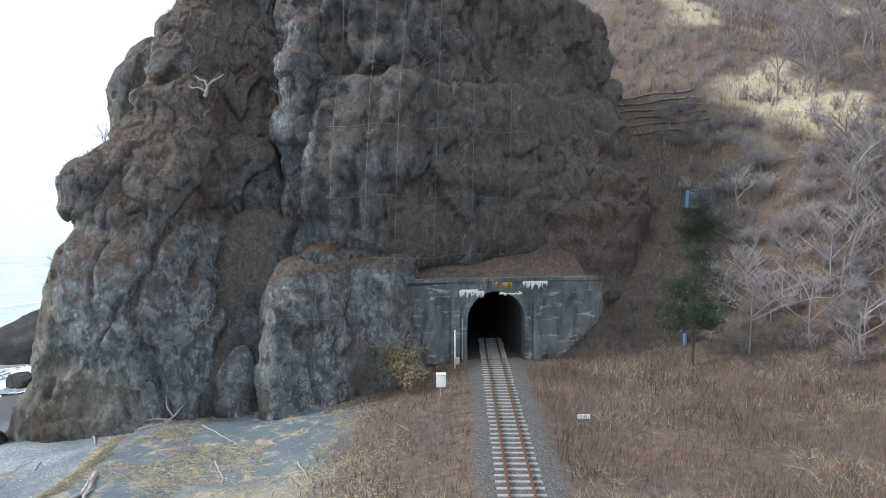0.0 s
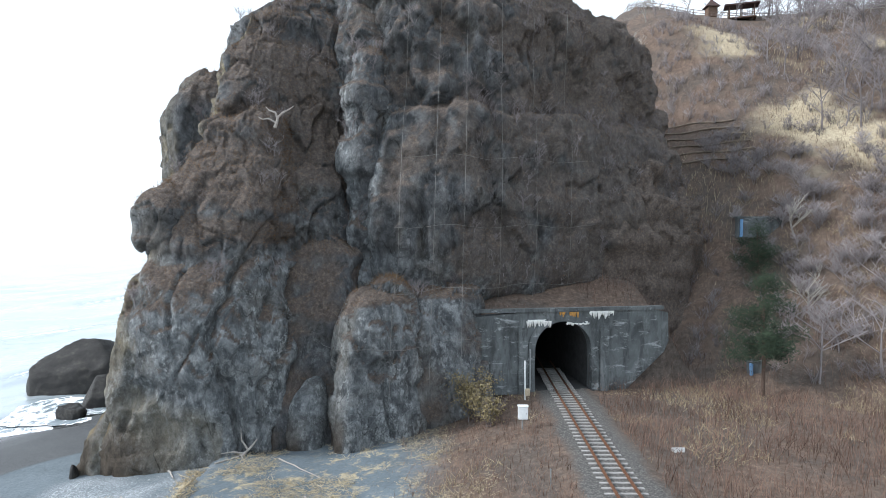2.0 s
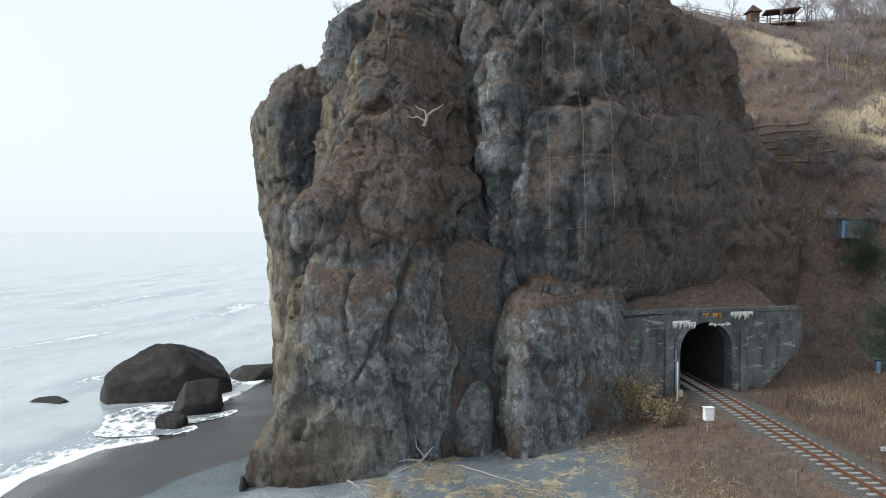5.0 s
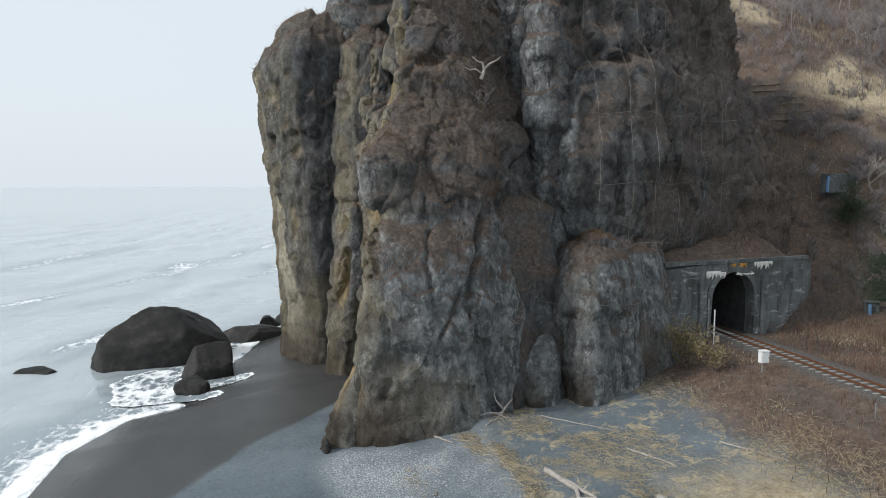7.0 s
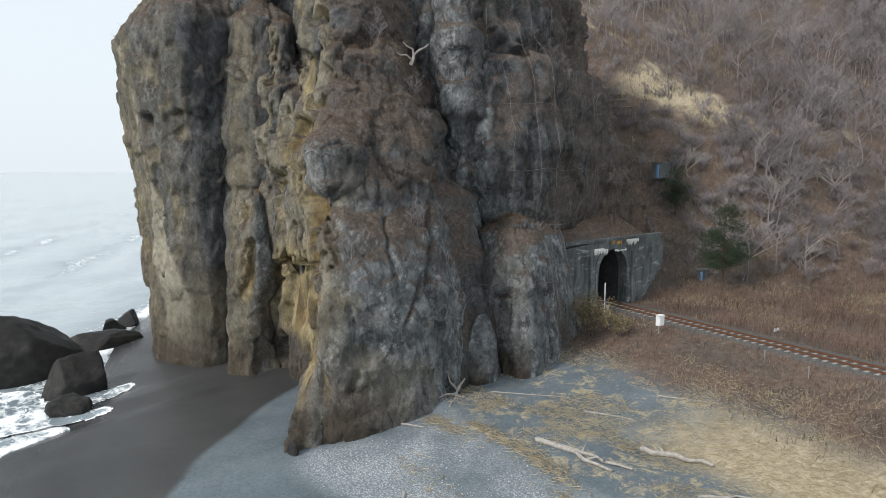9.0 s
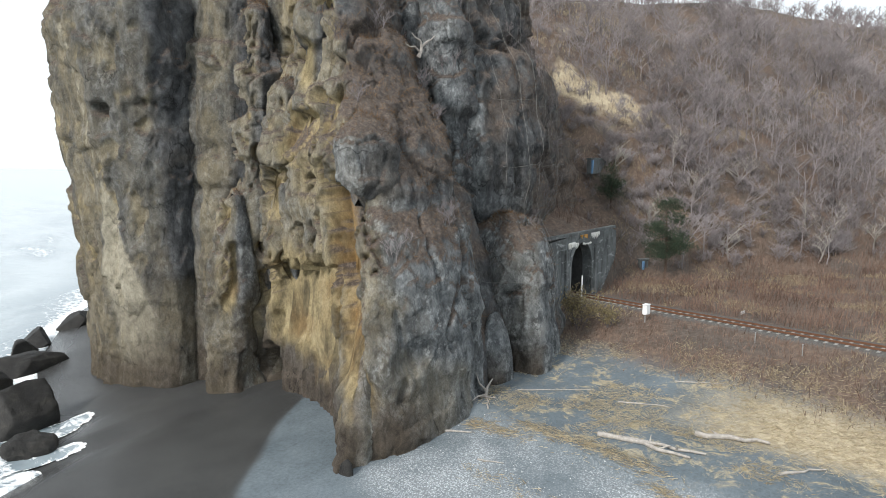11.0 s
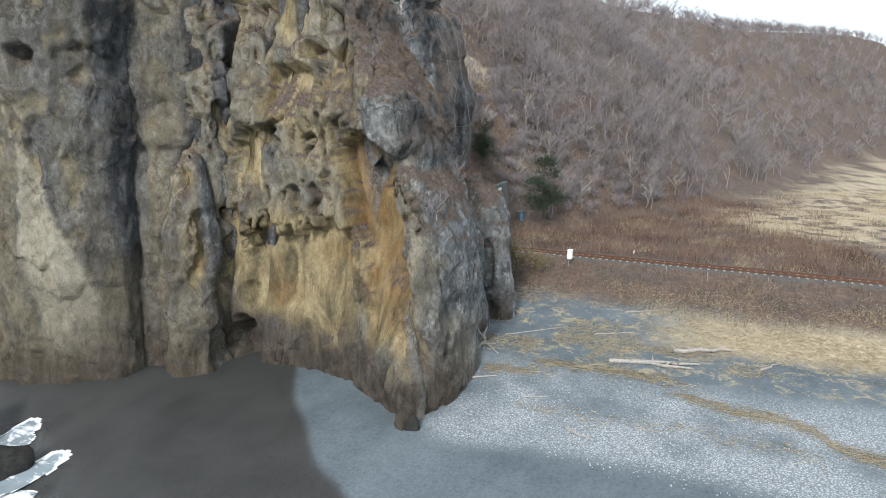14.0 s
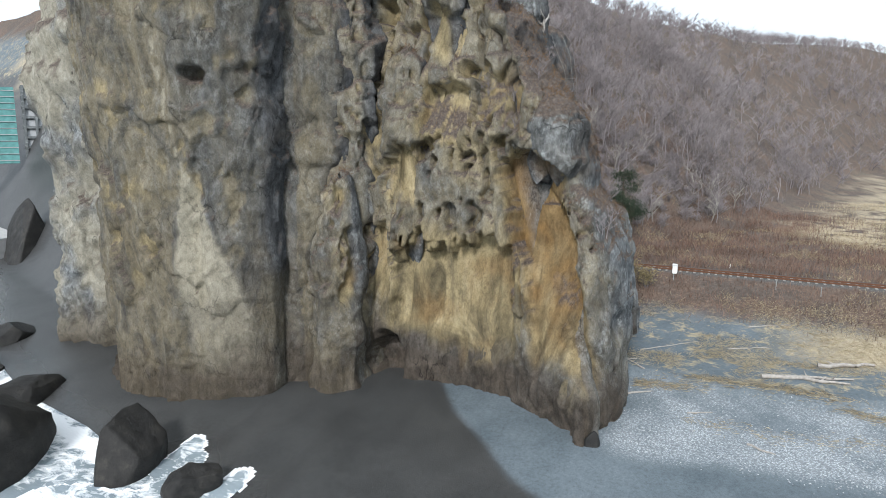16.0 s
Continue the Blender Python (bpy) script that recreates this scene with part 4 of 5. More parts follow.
def build_signs():
    for x, y, z, h, nm, lab in ((-0.15, 41.2, 0.7, 1.9, "marker_box", "white equipment box on a grey post beside the track"),):
        t = thing(nm, lab, "equipment box", at=(x, y, z))
        part("post", tube_bm([(0, 0, -.4), (0, 0, h - .2)], .05, 8), GREYSTEEL, t)
        cab = part("cabinet", box_bm(.62, .4, .82, .04, (0.02, -.08, h - .1)), WHITE, t)
        part("door", box_bm(.5, .02, .66, .008, (0.02, -.292, h - .1)), WHITE, cab)
        part("latch", box_bm(.03, .03, .09, .005, (0.22, -.31, h - .1)), GREYSTEEL, cab)
        part("cap", box_bm(.68, .46, .05, .01, (0.02, -.08, h + .34)), WHITE, t)
    t = thing("track_sign", "low white marker board on a short post", "marker sign", at=(8.0, 36.4, 1.1))
    part("post", tube_bm([(0, 0, -.4), (0, 0, .7)], .05, 8), WHITE, t)
    part("board", box_bm(.75, .06, .26, .01, (0.1, -.06, .62)), WHITE, t)
    part("brace", tube_bm([(-.25, 0, -.2), (0, 0, .5)], .035, 6), WHITE, t)
    t = thing("signal_post", "thin white post with a small box at the tunnel mouth", "post", at=(0.9, 48.2, 1.3))
    part("pole", tube_bm([(0, 0, -.4), (0, 0, 3.1)], .06, 8), WHITE, t)
    part("small_box", box_bm(.35, .25, .5, .02, (.18, -.1, .75)), plain("beige_box", (.5, .42, .3)), t)


build_signs()

# ---- vegetation ----
def spikes(base, tip, r, bend=None):
    """Thin three-sided blades from base to tip; with bend, through a point between."""
    n = len(base)
    ax = tip - base
    ax = ax / (np.linalg.norm(ax, axis=1, keepdims=True) + 1e-9)
    s = np.cross(ax, np.array((0.37, 0.21, 0.13)))
    s /= np.linalg.norm(s, axis=1, keepdims=True) + 1e-9
    u = np.cross(ax, s)
    r = np.broadcast_to(np.asarray(r, float), (n,))[:, None]
    ring = [base + (s * math.cos(a) + u * math.sin(a)) * r for a in (0, 2.094, 4.189)]
    if bend is None:
        v = np.stack(ring + [tip], 1).reshape(-1, 3)
        f = np.array([(0, 1, 3), (1, 2, 3), (2, 0, 3)])
        return v, (np.arange(n)[:, None, None] * 4 + f).reshape(-1, 3)
    mid = [q - base + bend - (q - base) * 0.35 for q in ring]
    v = np.stack(ring + mid + [tip], 1).reshape(-1, 3)
    f = np.array([(0, 1, 4), (0, 4, 3), (1, 2, 5), (1, 5, 4), (2, 0, 3), (2, 3, 5), (3, 4, 6), (4, 5, 6), (5, 3, 6)])
    return v, (np.arange(n)[:, None, None] * 7 + f).reshape(-1, 3)


def prisms(p0, p1, r0, r1):
    n = len(p0)
    ax = p1 - p0
    ax = ax / (np.linalg.norm(ax, axis=1, keepdims=True) + 1e-9)
    s = np.cross(ax, np.array((0.37, 0.21, 0.13)))
    s /= np.linalg.norm(s, axis=1, keepdims=True) + 1e-9
    u = np.cross(ax, s)
    out = []
    for p, r in ((p0, r0), (p1, r1)):
        for a in (0, 2.094, 4.189):
            out.append(p + (s * math.cos(a) + u * math.sin(a)) * r[:, None])
    v = np.stack(out, 1).reshape(-1, 3)
    f = np.array([(0, 1, 4), (0, 4, 3), (1, 2, 5), (1, 5, 4), (2, 0, 3), (2, 3, 5)])
    return v, (np.arange(n)[:, None, None] * 6 + f).reshape(-1, 3)


def bare_tree(rng, height=7.0, spread=0.9, levels=4, kids=4, thick=0.11, stems=1, fine=0.02):
    """Segments (p0, p1, r0, r1, is_tip) of a leafless tree."""
    seg = []

    def grow(p, d, length, r, lvl):
        k = 3 if lvl == 0 else 1
        pts = [p]
        for i in range(k):
            d = (d + Vector((rng.gauss(0, .14), rng.gauss(0, .14), rng.gauss(0, .1) + .06))).normalized()
            pts.append(pts[-1] + d * length / k)
        for i in range(k):
            ra, rb = r * (1 - .5 * i / k), r * (1 - .5 * (i + 1) / k)
            seg.append((*pts[i], *pts[i + 1], ra, rb, float(lvl + 1 >= levels)))
        if lvl + 1 >= levels:
            return
        for j in range(kids + (1 if lvl == 0 else 0)):
            f = rng.uniform(.3, .98) * k
            q = pts[int(f)].lerp(pts[int(f) + 1], f % 1)
            a = rng.uniform(0, math.tau)
            side = Vector((math.cos(a), math.sin(a), rng.uniform(.0, .6)))
            nd = (d * (1.05 - .4 * spread) + side * spread).normalized()
            grow(q, nd, length * rng.uniform(.45, .75), max(r * .5, fine), lvl + 1)

    for s in range(stems):
        lean = .1 + .22 * (stems > 1)
        tilt = Vector((rng.gauss(0, lean), rng.gauss(0, lean), 1)).normalized()
        grow(Vector((rng.gauss(0, .1), rng.gauss(0, .1), -.3)), tilt, height * .52, thick, 0)
    return np.array(seg)


def twig_material(name, dark, light, rough=0.95):
    n = Nodes(name, rough)
    n.bsdf.inputs["Specular IOR Level"].default_value = 0.1
    tone = n.attr("tone")
    return n.done(n.ramp(n.math("ADD", n.math("MULTIPLY", tone, 0.7), n.math("MULTIPLY", n.rnd(True), 0.3)), (0.1, dark), (0.9, light)))


WOOD = twig_material("bare_wood", (0.075, 0.064, 0.066), (0.34, 0.31, 0.31))
BRUSH = twig_material("dead_brush", (0.058, 0.036, 0.029), (0.32, 0.215, 0.165))
STRAW = twig_material("dry_straw", (0.22, 0.17, 0.10), (0.60, 0.52, 0.36))
TURF = twig_material("withered_turf", (0.06, 0.036, 0.022), (0.26, 0.17, 0.10))
PINE = twig_material("pine_needles", (0.020, 0.034, 0.024), (0.075, 0.10, 0.062))
PALEBARK = twig_material("pale_bark", (0.26, 0.24, 0.21), (0.50, 0.47, 0.42))
LEAFY = twig_material("yellowed_leaves", (0.15, 0.12, 0.06), (0.42, 0.35, 0.20))


def field(n, x0, x1, y0, y1, keep, seed):
    """n random places on the ground in a rectangle, thinned by keep(x, y)."""
    r = np.random.RandomState(seed)
    x, y = r.uniform(x0, x1, n), r.uniform(y0, y1, n)
    k = r.uniform(0, 1, n) < keep(x, y)
    x, y = x[k], y[k]
    return np.stack([x, y, ground_z(x, y)], 1), r


def flat_noise(x, y, f, seed):
    return fbm(np.stack([x, y, x * 0], 1) * f, 3, seed)


def stuff(name, v, f, mat, tone, label, category):
    me = mesh_of(name, v, f, False, (mat,), dict(tone=tone))
    return tagged(new(name, me), label, category, kind="stuff")


def build_brush():
    def keep(x, y):
        d = x - shore_x(y)
        up = hill_run(x, y)
        k = step(39, 43, d + 3 * flat_noise(x, y, .12, 21)) * (np.abs(x - track_x(y)) > 2.1)
        k = k * (0.35 + 0.65 * step(-0.35, 0.25, flat_noise(x, y, .3, 33)))
        lx, ly = portal_xy(x, y)
        k = k * ~((np.abs(lx) < 2.6) & (ly > -3)) * ~((np.abs(lx) < 9) & (ly > -0.2) & (ly < 1.2))
        grassy = reed_field(x, y, up)
        return k * (1 - 0.85 * grassy) * np.where(up > 6, 0.55, 1.0) * (1 - 0.3 * step(25, 45, up))
    p, r = field(84000, -12, 62, 14, 100, keep, 3)
    n = len(p)
    up = hill_run(p[:, 0], p[:, 1])
    left = p[:, 0] < track_x(p[:, 1])
    clump = 0.5 + 0.5 * flat_noise(p[:, 0], p[:, 1], .5, 35)
    h = r.uniform(.5, 1.35, n) * np.where(left, .5, 1.0) * (0.6 + .8 * clump) * np.where(up > 4, .8, 1.0)
    lean = r.normal(0, .48, (n, 2)) * h[:, None]
    tip = p + np.stack([lean[:, 0], lean[:, 1], h], 1)
    bend = p + np.stack([lean[:, 0] * .3, lean[:, 1] * .3, h * .55], 1)
    p[:, 2] -= .05
    v, f = spikes(p, tip, r.uniform(.008, .019, n), bend)
    tone = np.clip(.42 + .5 * flat_noise(p[:, 0], p[:, 1], .2, 36) + .3 * flat_noise(p[:, 0], p[:, 1], .8, 37) + r.normal(0, .24, n), 0, 1)
    stuff("dead_brush", v, f, BRUSH, np.repeat(tone, 7), "reddish brown dead brush stems beside the railway and hillside", "brush")


def build_shrubs():
    """Leafless thickets on the slope, grey to purple-brown."""
    rng = random.Random(4)
    kinds = [bare_tree(rng, 2.8, 1.0, 2, 6, .03, 4, .018) for _ in range(7)]
    def keep(x, y):
        up = hill_run(x, y)
        lx, ly = portal_xy(x, y)
        k = step(1, 5, up) * step(-.3, .3, flat_noise(x, y, .09, 44) + .1) * (1 - .8 * step(.1, .45, flat_noise(x, y, .12, 21)) * step(12, 26, up))
        return k * ~((np.abs(lx) < 9) & (ly > -4) & (ly < 2.5)) * (1 - step(64, 68, up) * .7)
    p, r = field(4300, -2, 75, 24, 118, keep, 6)
    plant(p, r, kinds, "bare_shrubs", "leafless grey-brown shrubs covering the hillside", (.55, 1.25))


def build_thicket():
    """Dense pale twigs of the thicket at the foot of the slope."""
    rng = random.Random(14)
    kinds = [bare_tree(rng, 3.6, 1.05, 3, 6, .045, 4, .02) for _ in range(4)]
    def keep(x, y):
        up = hill_run(x, y)
        return step(1, 4, up) * (1 - step(22, 30, up)) * step(22, 27, x) * (1 - step(44, 52, x))
    p, r = field(560, 20, 52, 30, 76, keep, 16)
    plant(p, r, kinds, "pale_thicket", "tangled pale grey leafless thicket on the slope", (.5, 1.05), None, .12)


def plant(p, r, kinds, name, label, sizes, mat=None, tone_shift=0.0, category="shrubs"):
    V, F, T, base = [], [], [], 0
    which = r.randint(0, len(kinds), len(p))
    for k, seg in enumerate(kinds):
        q = p[which == k]
        m = len(q)
        if not m:
            continue
        a, s = r.uniform(0, math.tau, m), r.uniform(*sizes, m)
        c, sn = np.cos(a)[:, None], np.sin(a)[:, None]
        ends = []
        for o in (0, 3):
            x, y, z = seg[None, :, o], seg[None, :, o + 1], seg[None, :, o + 2]
            e = np.stack([x * c - y * sn, x * sn + y * c, np.broadcast_to(z, (m, len(seg)))], 2) * s[:, None, None] + q[:, None, :]
            ends.append(e.reshape(-1, 3))
        ra = np.tile(seg[:, 6], m) * np.repeat(s, len(seg)) ** .5
        rb = np.tile(seg[:, 7], m) * np.repeat(s, len(seg)) ** .5
        tone = np.clip(.5 + .3 * flat_noise(q[:, 0], q[:, 1], .07, 55) + r.normal(0, .14, m) + tone_shift, 0, 1)
        tone = np.repeat(tone, len(seg))
        tips = np.tile(seg[:, 8], m) > .5
        for made, per, sel in ((prisms(ends[0][~tips], ends[1][~tips], ra[~tips], rb[~tips]), 6, ~tips), (spikes(ends[0][tips], ends[1][tips], ra[tips]), 4, tips)):
            V.append(made[0]), F.append(made[1] + base), T.append(np.repeat(tone[sel], per))
            base += len(made[0])
    return stuff(name, np.vstack(V), np.vstack(F), mat or WOOD, np.concatenate(T), label, category)


def build_woods():
    rng = random.Random(12)
    kinds = [bare_tree(rng, rng.uniform(6, 8.5), 1.0, 4, 4, .10, 1, .026) for i in range(6)]
    light = [bare_tree(rng, 8.0, 0.95, 3, 5, .13, 1, .075) for i in range(6)]
    def keep(x, y):
        up = hill_run(x, y)
        return step(0, 5, up) * step(26, 44, x + .25 * (70 - y)) * (1 - step(66, 70, up) * .5) * step(-.5, -.1, flat_noise(x, y, .06, 45))
    p, r = field(1400, 18, 120, 10, 125, keep, 9)
    plant(p, r, kinds, "bare_woodland", "leafless grey woodland on the steep hillside", (.8, 1.5), None, .1, "woodland")
    def keep_far(x, y):
        up = hill_run(x, y)
        return step(-2, 4, up) * (up < 170) * (x > 100)
    p, r = field(2900, 100, 470, -150, 190, keep_far, 10)
    small = [bare_tree(rng, 9.0, 1.0, 2, 10, .16, 1, .11) for i in range(5)]
    def keep_ridge(x, y):
        return (hill_run(x, y) > 10) * (hill_run(x, y) < 240) * 1.0
    q, r2 = field(2600, 380, 760, -330, 160, keep_ridge, 11)
    plant(q, r2, small, "ridge_woodland", "distant leafless forest along the far ridge", (.8, 1.4), None, .1, "woodland")
    plant(p, r, light, "far_woodland", "distant grey leafless forest on the hills", (.8, 1.5), None, .1, "woodland")


def build_straw():
    def keep(x, y):
        d = x - shore_x(y)
        k = step(28, 31, d + 2 * flat_noise(x, y, .12, 21)) * (1 - step(44, 47, d)) * np.maximum(step(.0, .3, flat_noise(x, y, .35, 61)), .9 * step(32, 36, d) * (1 - step(26, 35, y)))
        return k * (1 - .6 * step(39, 43, d + 3.5 * flat_noise(x, y, .12, 21)))
    p, r = field(60000, -21, 4, 8, 46, keep, 13)
    n = len(p)
    a, l = r.uniform(0, math.tau, n), r.uniform(.2, .7, n)
    tip = p + np.stack([np.cos(a) * l, np.sin(a) * l, r.uniform(.0, .28, n)], 1)
    v, f = spikes(p, tip, r.uniform(.007, .016, n))
    tone = np.clip(.55 + .3 * flat_noise(p[:, 0], p[:, 1], .4, 62) + r.normal(0, .2, n), 0, 1)
    stuff("dry_grass", v, f, STRAW, np.repeat(tone, 4), "flattened pale dry grass over the sandy flat", "grass")
    def keep2(x, y):
        up = hill_run(x, y)
        return np.maximum(reed_field(x, y, up) * step(-.3, .15, flat_noise(x, y, .15, 23)), step(.05, .3, flat_noise(x, y, .12, 21)) * step(10, 22, up) * (x > 12) * .8)
    p, r = field(60000, 8, 95, -30, 100, keep2, 14)
    n = len(p)
    h = r.uniform(.4, 1.1, n)
    tip = p + np.stack([r.normal(0, .2, n), r.normal(0, .2, n), h], 1)
    v, f = spikes(p, tip, r.uniform(.012, .03, n))
    stuff("tall_dry_grass", v, f, STRAW, np.repeat(np.clip(r.normal(.4, .2, n), 0, 1), 4), "tall beige dry grass on the field and slope", "grass")


def build_tussocks():
    """Pale tufts of dead grass scattered through the brush by the railway."""
    def keep(x, y):
        d = x - shore_x(y)
        lx, ly = portal_xy(x, y)
        k = step(40, 43, d) * (np.abs(x - track_x(y)) > 2.2) * step(.02, .3, flat_noise(x, y, .28, 65) + .25 * flat_noise(x, y, 1.1, 66))
        return k * ~((np.abs(lx) < 9) & (ly > -1.0)) * (1 - step(24, 34, hill_run(x, y)))
    p, r = field(60000, -10, 45, 14, 80, keep, 67)
    n = len(p)
    tip = p + np.stack([r.normal(0, .3, n), r.normal(0, .3, n), r.uniform(.15, .6, n)], 1)
    v, f = spikes(p, tip, r.uniform(.010, .02, n))
    stuff("grass_tussocks", v, f, STRAW, np.repeat(np.clip(r.normal(.28, .22, n), 0, 1), 4), "pale tufts of dead grass among the brown brush", "grass")


def build_wrack():
    """The line of straw and reed stems left along the scarp, and a thinner one below it."""
    r = np.random.RandomState(91)
    A, B = [], []
    for ys, xs, wide, n in (((41.5, 36.6, 30, 25.6, 18), (-21.4, -20.2, -20.2, -21.6, -24), .36, 2600), ((38, 33, 28, 22), (-25.2, -25.6, -24.2, -25.5), .5, 350)):
        y = r.uniform(ys[-1], ys[0], n)
        x = np.interp(-y, [-v for v in ys], xs) + r.normal(0, wide, n) + 1.1 * flat_noise(y, y * 0, .3, 92)
        p = np.stack([x, y, ground_z(x, y) + r.uniform(0, .08, n)], 1)
        a, l = r.normal(1.7, .8, n), r.uniform(.25, .8, n)
        A.append(p), B.append(p + np.stack([np.cos(a) * l, np.sin(a) * l, r.uniform(-.06, .14, n)], 1))
    A, B = np.vstack(A), np.vstack(B)
    v, f = spikes(A, B, r.uniform(.008, .02, len(A)))
    stuff("wrack_line", v, f, STRAW, np.repeat(np.clip(r.normal(.5, .3, len(A)), 0, 1), 4), "line of washed-up straw and reed along the beach scarp", "straw")


def build_pebbles():
    def keep(x, y):
        d = x - shore_x(y)
        return step(17.5, 20, d) * (1 - step(26.5, 28.2, d)) * np.clip(.35 + .9 * flat_noise(x, y, .35, 22), .04, 1) * (1 - step(40, 42.5, y))
    p, r = field(16000, -33, -18, 14, 43, keep, 17)
    n = len(p)
    s = r.uniform(.02, .065, n)[:, None]
    dirs = np.array([(1, 0, 0), (0, 1, 0), (-1, 0, 0), (0, -1, 0), (0, 0, .7), (0, 0, -.5)])
    a = r.uniform(0, 6.28, n)
    c, k = np.cos(a)[:, None], np.sin(a)[:, None]
    w = r.uniform(.7, 1.3, (n, 6))
    v = np.stack([np.stack([dirs[None, :, 0] * c - dirs[None, :, 1] * k, dirs[None, :, 0] * k + dirs[None, :, 1] * c, np.broadcast_to(dirs[None, :, 2], (n, 6))], 2)], 0)[0]
    v = v * w[:, :, None] * s[:, :, None] + p[:, None, :]
    f = np.array([(0, 1, 4), (1, 2, 4), (2, 3, 4), (3, 0, 4), (1, 0, 5), (2, 1, 5), (3, 2, 5), (0, 3, 5)])
    f = (np.arange(n)[:, None, None] * 6 + f).reshape(-1, 3)
    mat = twig_material("pale_pebbles", (0.14, 0.155, 0.165), (0.50, 0.52, 0.53), .7)
    stuff("pebbles", v.reshape(-1, 3), f, mat, np.repeat(r.uniform(0, 1, n), 6), "pale grey pebbles strewn over the upper beach", "pebbles")


def build_turf():
    """Withered grass on the ledges of the cliff."""
    V, F, T, base = [], [], [], 0
    r = np.random.RandomState(77)
    for ob in list(bpy.data.objects["rock_headland"].children):
        me = ob.data
        co = np.zeros(len(me.vertices) * 3, np.float32)
        me.vertices.foreach_get("co", co)
        co = co.reshape(-1, 3)
        veg = np.zeros(len(co), np.float32)
        me.attributes["veg"].data.foreach_get("value", veg)
        nrm = np.zeros(len(co) * 3, np.float32)
        me.vertices.foreach_get("normal", nrm)
        nrm = nrm.reshape(-1, 3)
        pick = np.nonzero((veg > .4) & (co[:, 1] < 72))[0]
        if len(pick) == 0:
            continue
        pick = r.choice(pick, min(9000, int(len(pick) * 0.35)))
        p = co[pick] + r.normal(0, .06, (len(pick), 3))
        n = len(p)
        h = r.uniform(.15, .5, n)[:, None]
        tip = p + h * (nrm[pick] * .55 + r.normal(0, .45, (n, 3)) + np.array((0, 0, -.05)))
        v, f = spikes(p, tip, r.uniform(.010, .022, n))
        tone = np.clip(.45 + .5 * fbm(p * .25, 3, 78) + r.normal(0, .15, n), 0, 1)
        V.append(v), F.append(f + base), T.append(np.repeat(tone, 4))
        base += len(v)
    stuff("ledge_turf", np.vstack(V), np.vstack(F), TURF, np.concatenate(T), "withered brown grass on the cliff ledges", "grass")


build_brush()
build_shrubs()
build_thicket()
build_woods()
build_straw()
build_tussocks()
build_wrack()
build_pebbles()
build_turf()

# ---- loose things ----
def boulder_mesh(size, seed, cuts=7, rough=0.06, detail=4):
    bm = bmesh.new()
    bmesh.ops.create_icosphere(bm, subdivisions=detail, radius=1.0)
    p = np.array([v.co for v in bm.verts])
    r = np.random.RandomState(seed)
    for k in range(cuts):
        n = r.normal(0, 1, 3)
        n[2] = abs(n[2]) * .7
        n /= np.linalg.norm(n)
        lim = r.uniform(.5, .8)
        over = np.clip(p @ n - lim, 0, None)
        p = p - over[:, None] * n * .92
    p = p * np.array(size)
    p = p + p / (np.linalg.norm(p, axis=1, keepdims=True) + 1e-9) * (rough * min(size) * (fbm(p * 1.3 / min(size), 4, seed) + .4 * fbm(p * 4 / min(size), 3, seed + 1, True)))[:, None]
    for v, q in zip(bm.verts, p):
        v.co = q
    for f in bm.faces:
        f.smooth = True
    me = bpy.data.meshes.new("boulder")
    bm.to_mesh(me)
    bm.free()
    return me


def dark_rock():
    n = Nodes("wet_dark_rock", 0.6)
    g = n.noise(0.8, 9, 0.7)
    f = n.noise(7, 8, 0.7)
    c = n.ramp(g, (0.3, (0.012, 0.012, 0.012)), (0.55, (0.030, 0.029, 0.027)), (0.75, (0.075, 0.068, 0.058)))
    n.bump(n.math("ADD", g, n.math("MULTIPLY", f, .4)), .8, .2)
    return n.done(c)


DARKROCK = dark_rock()


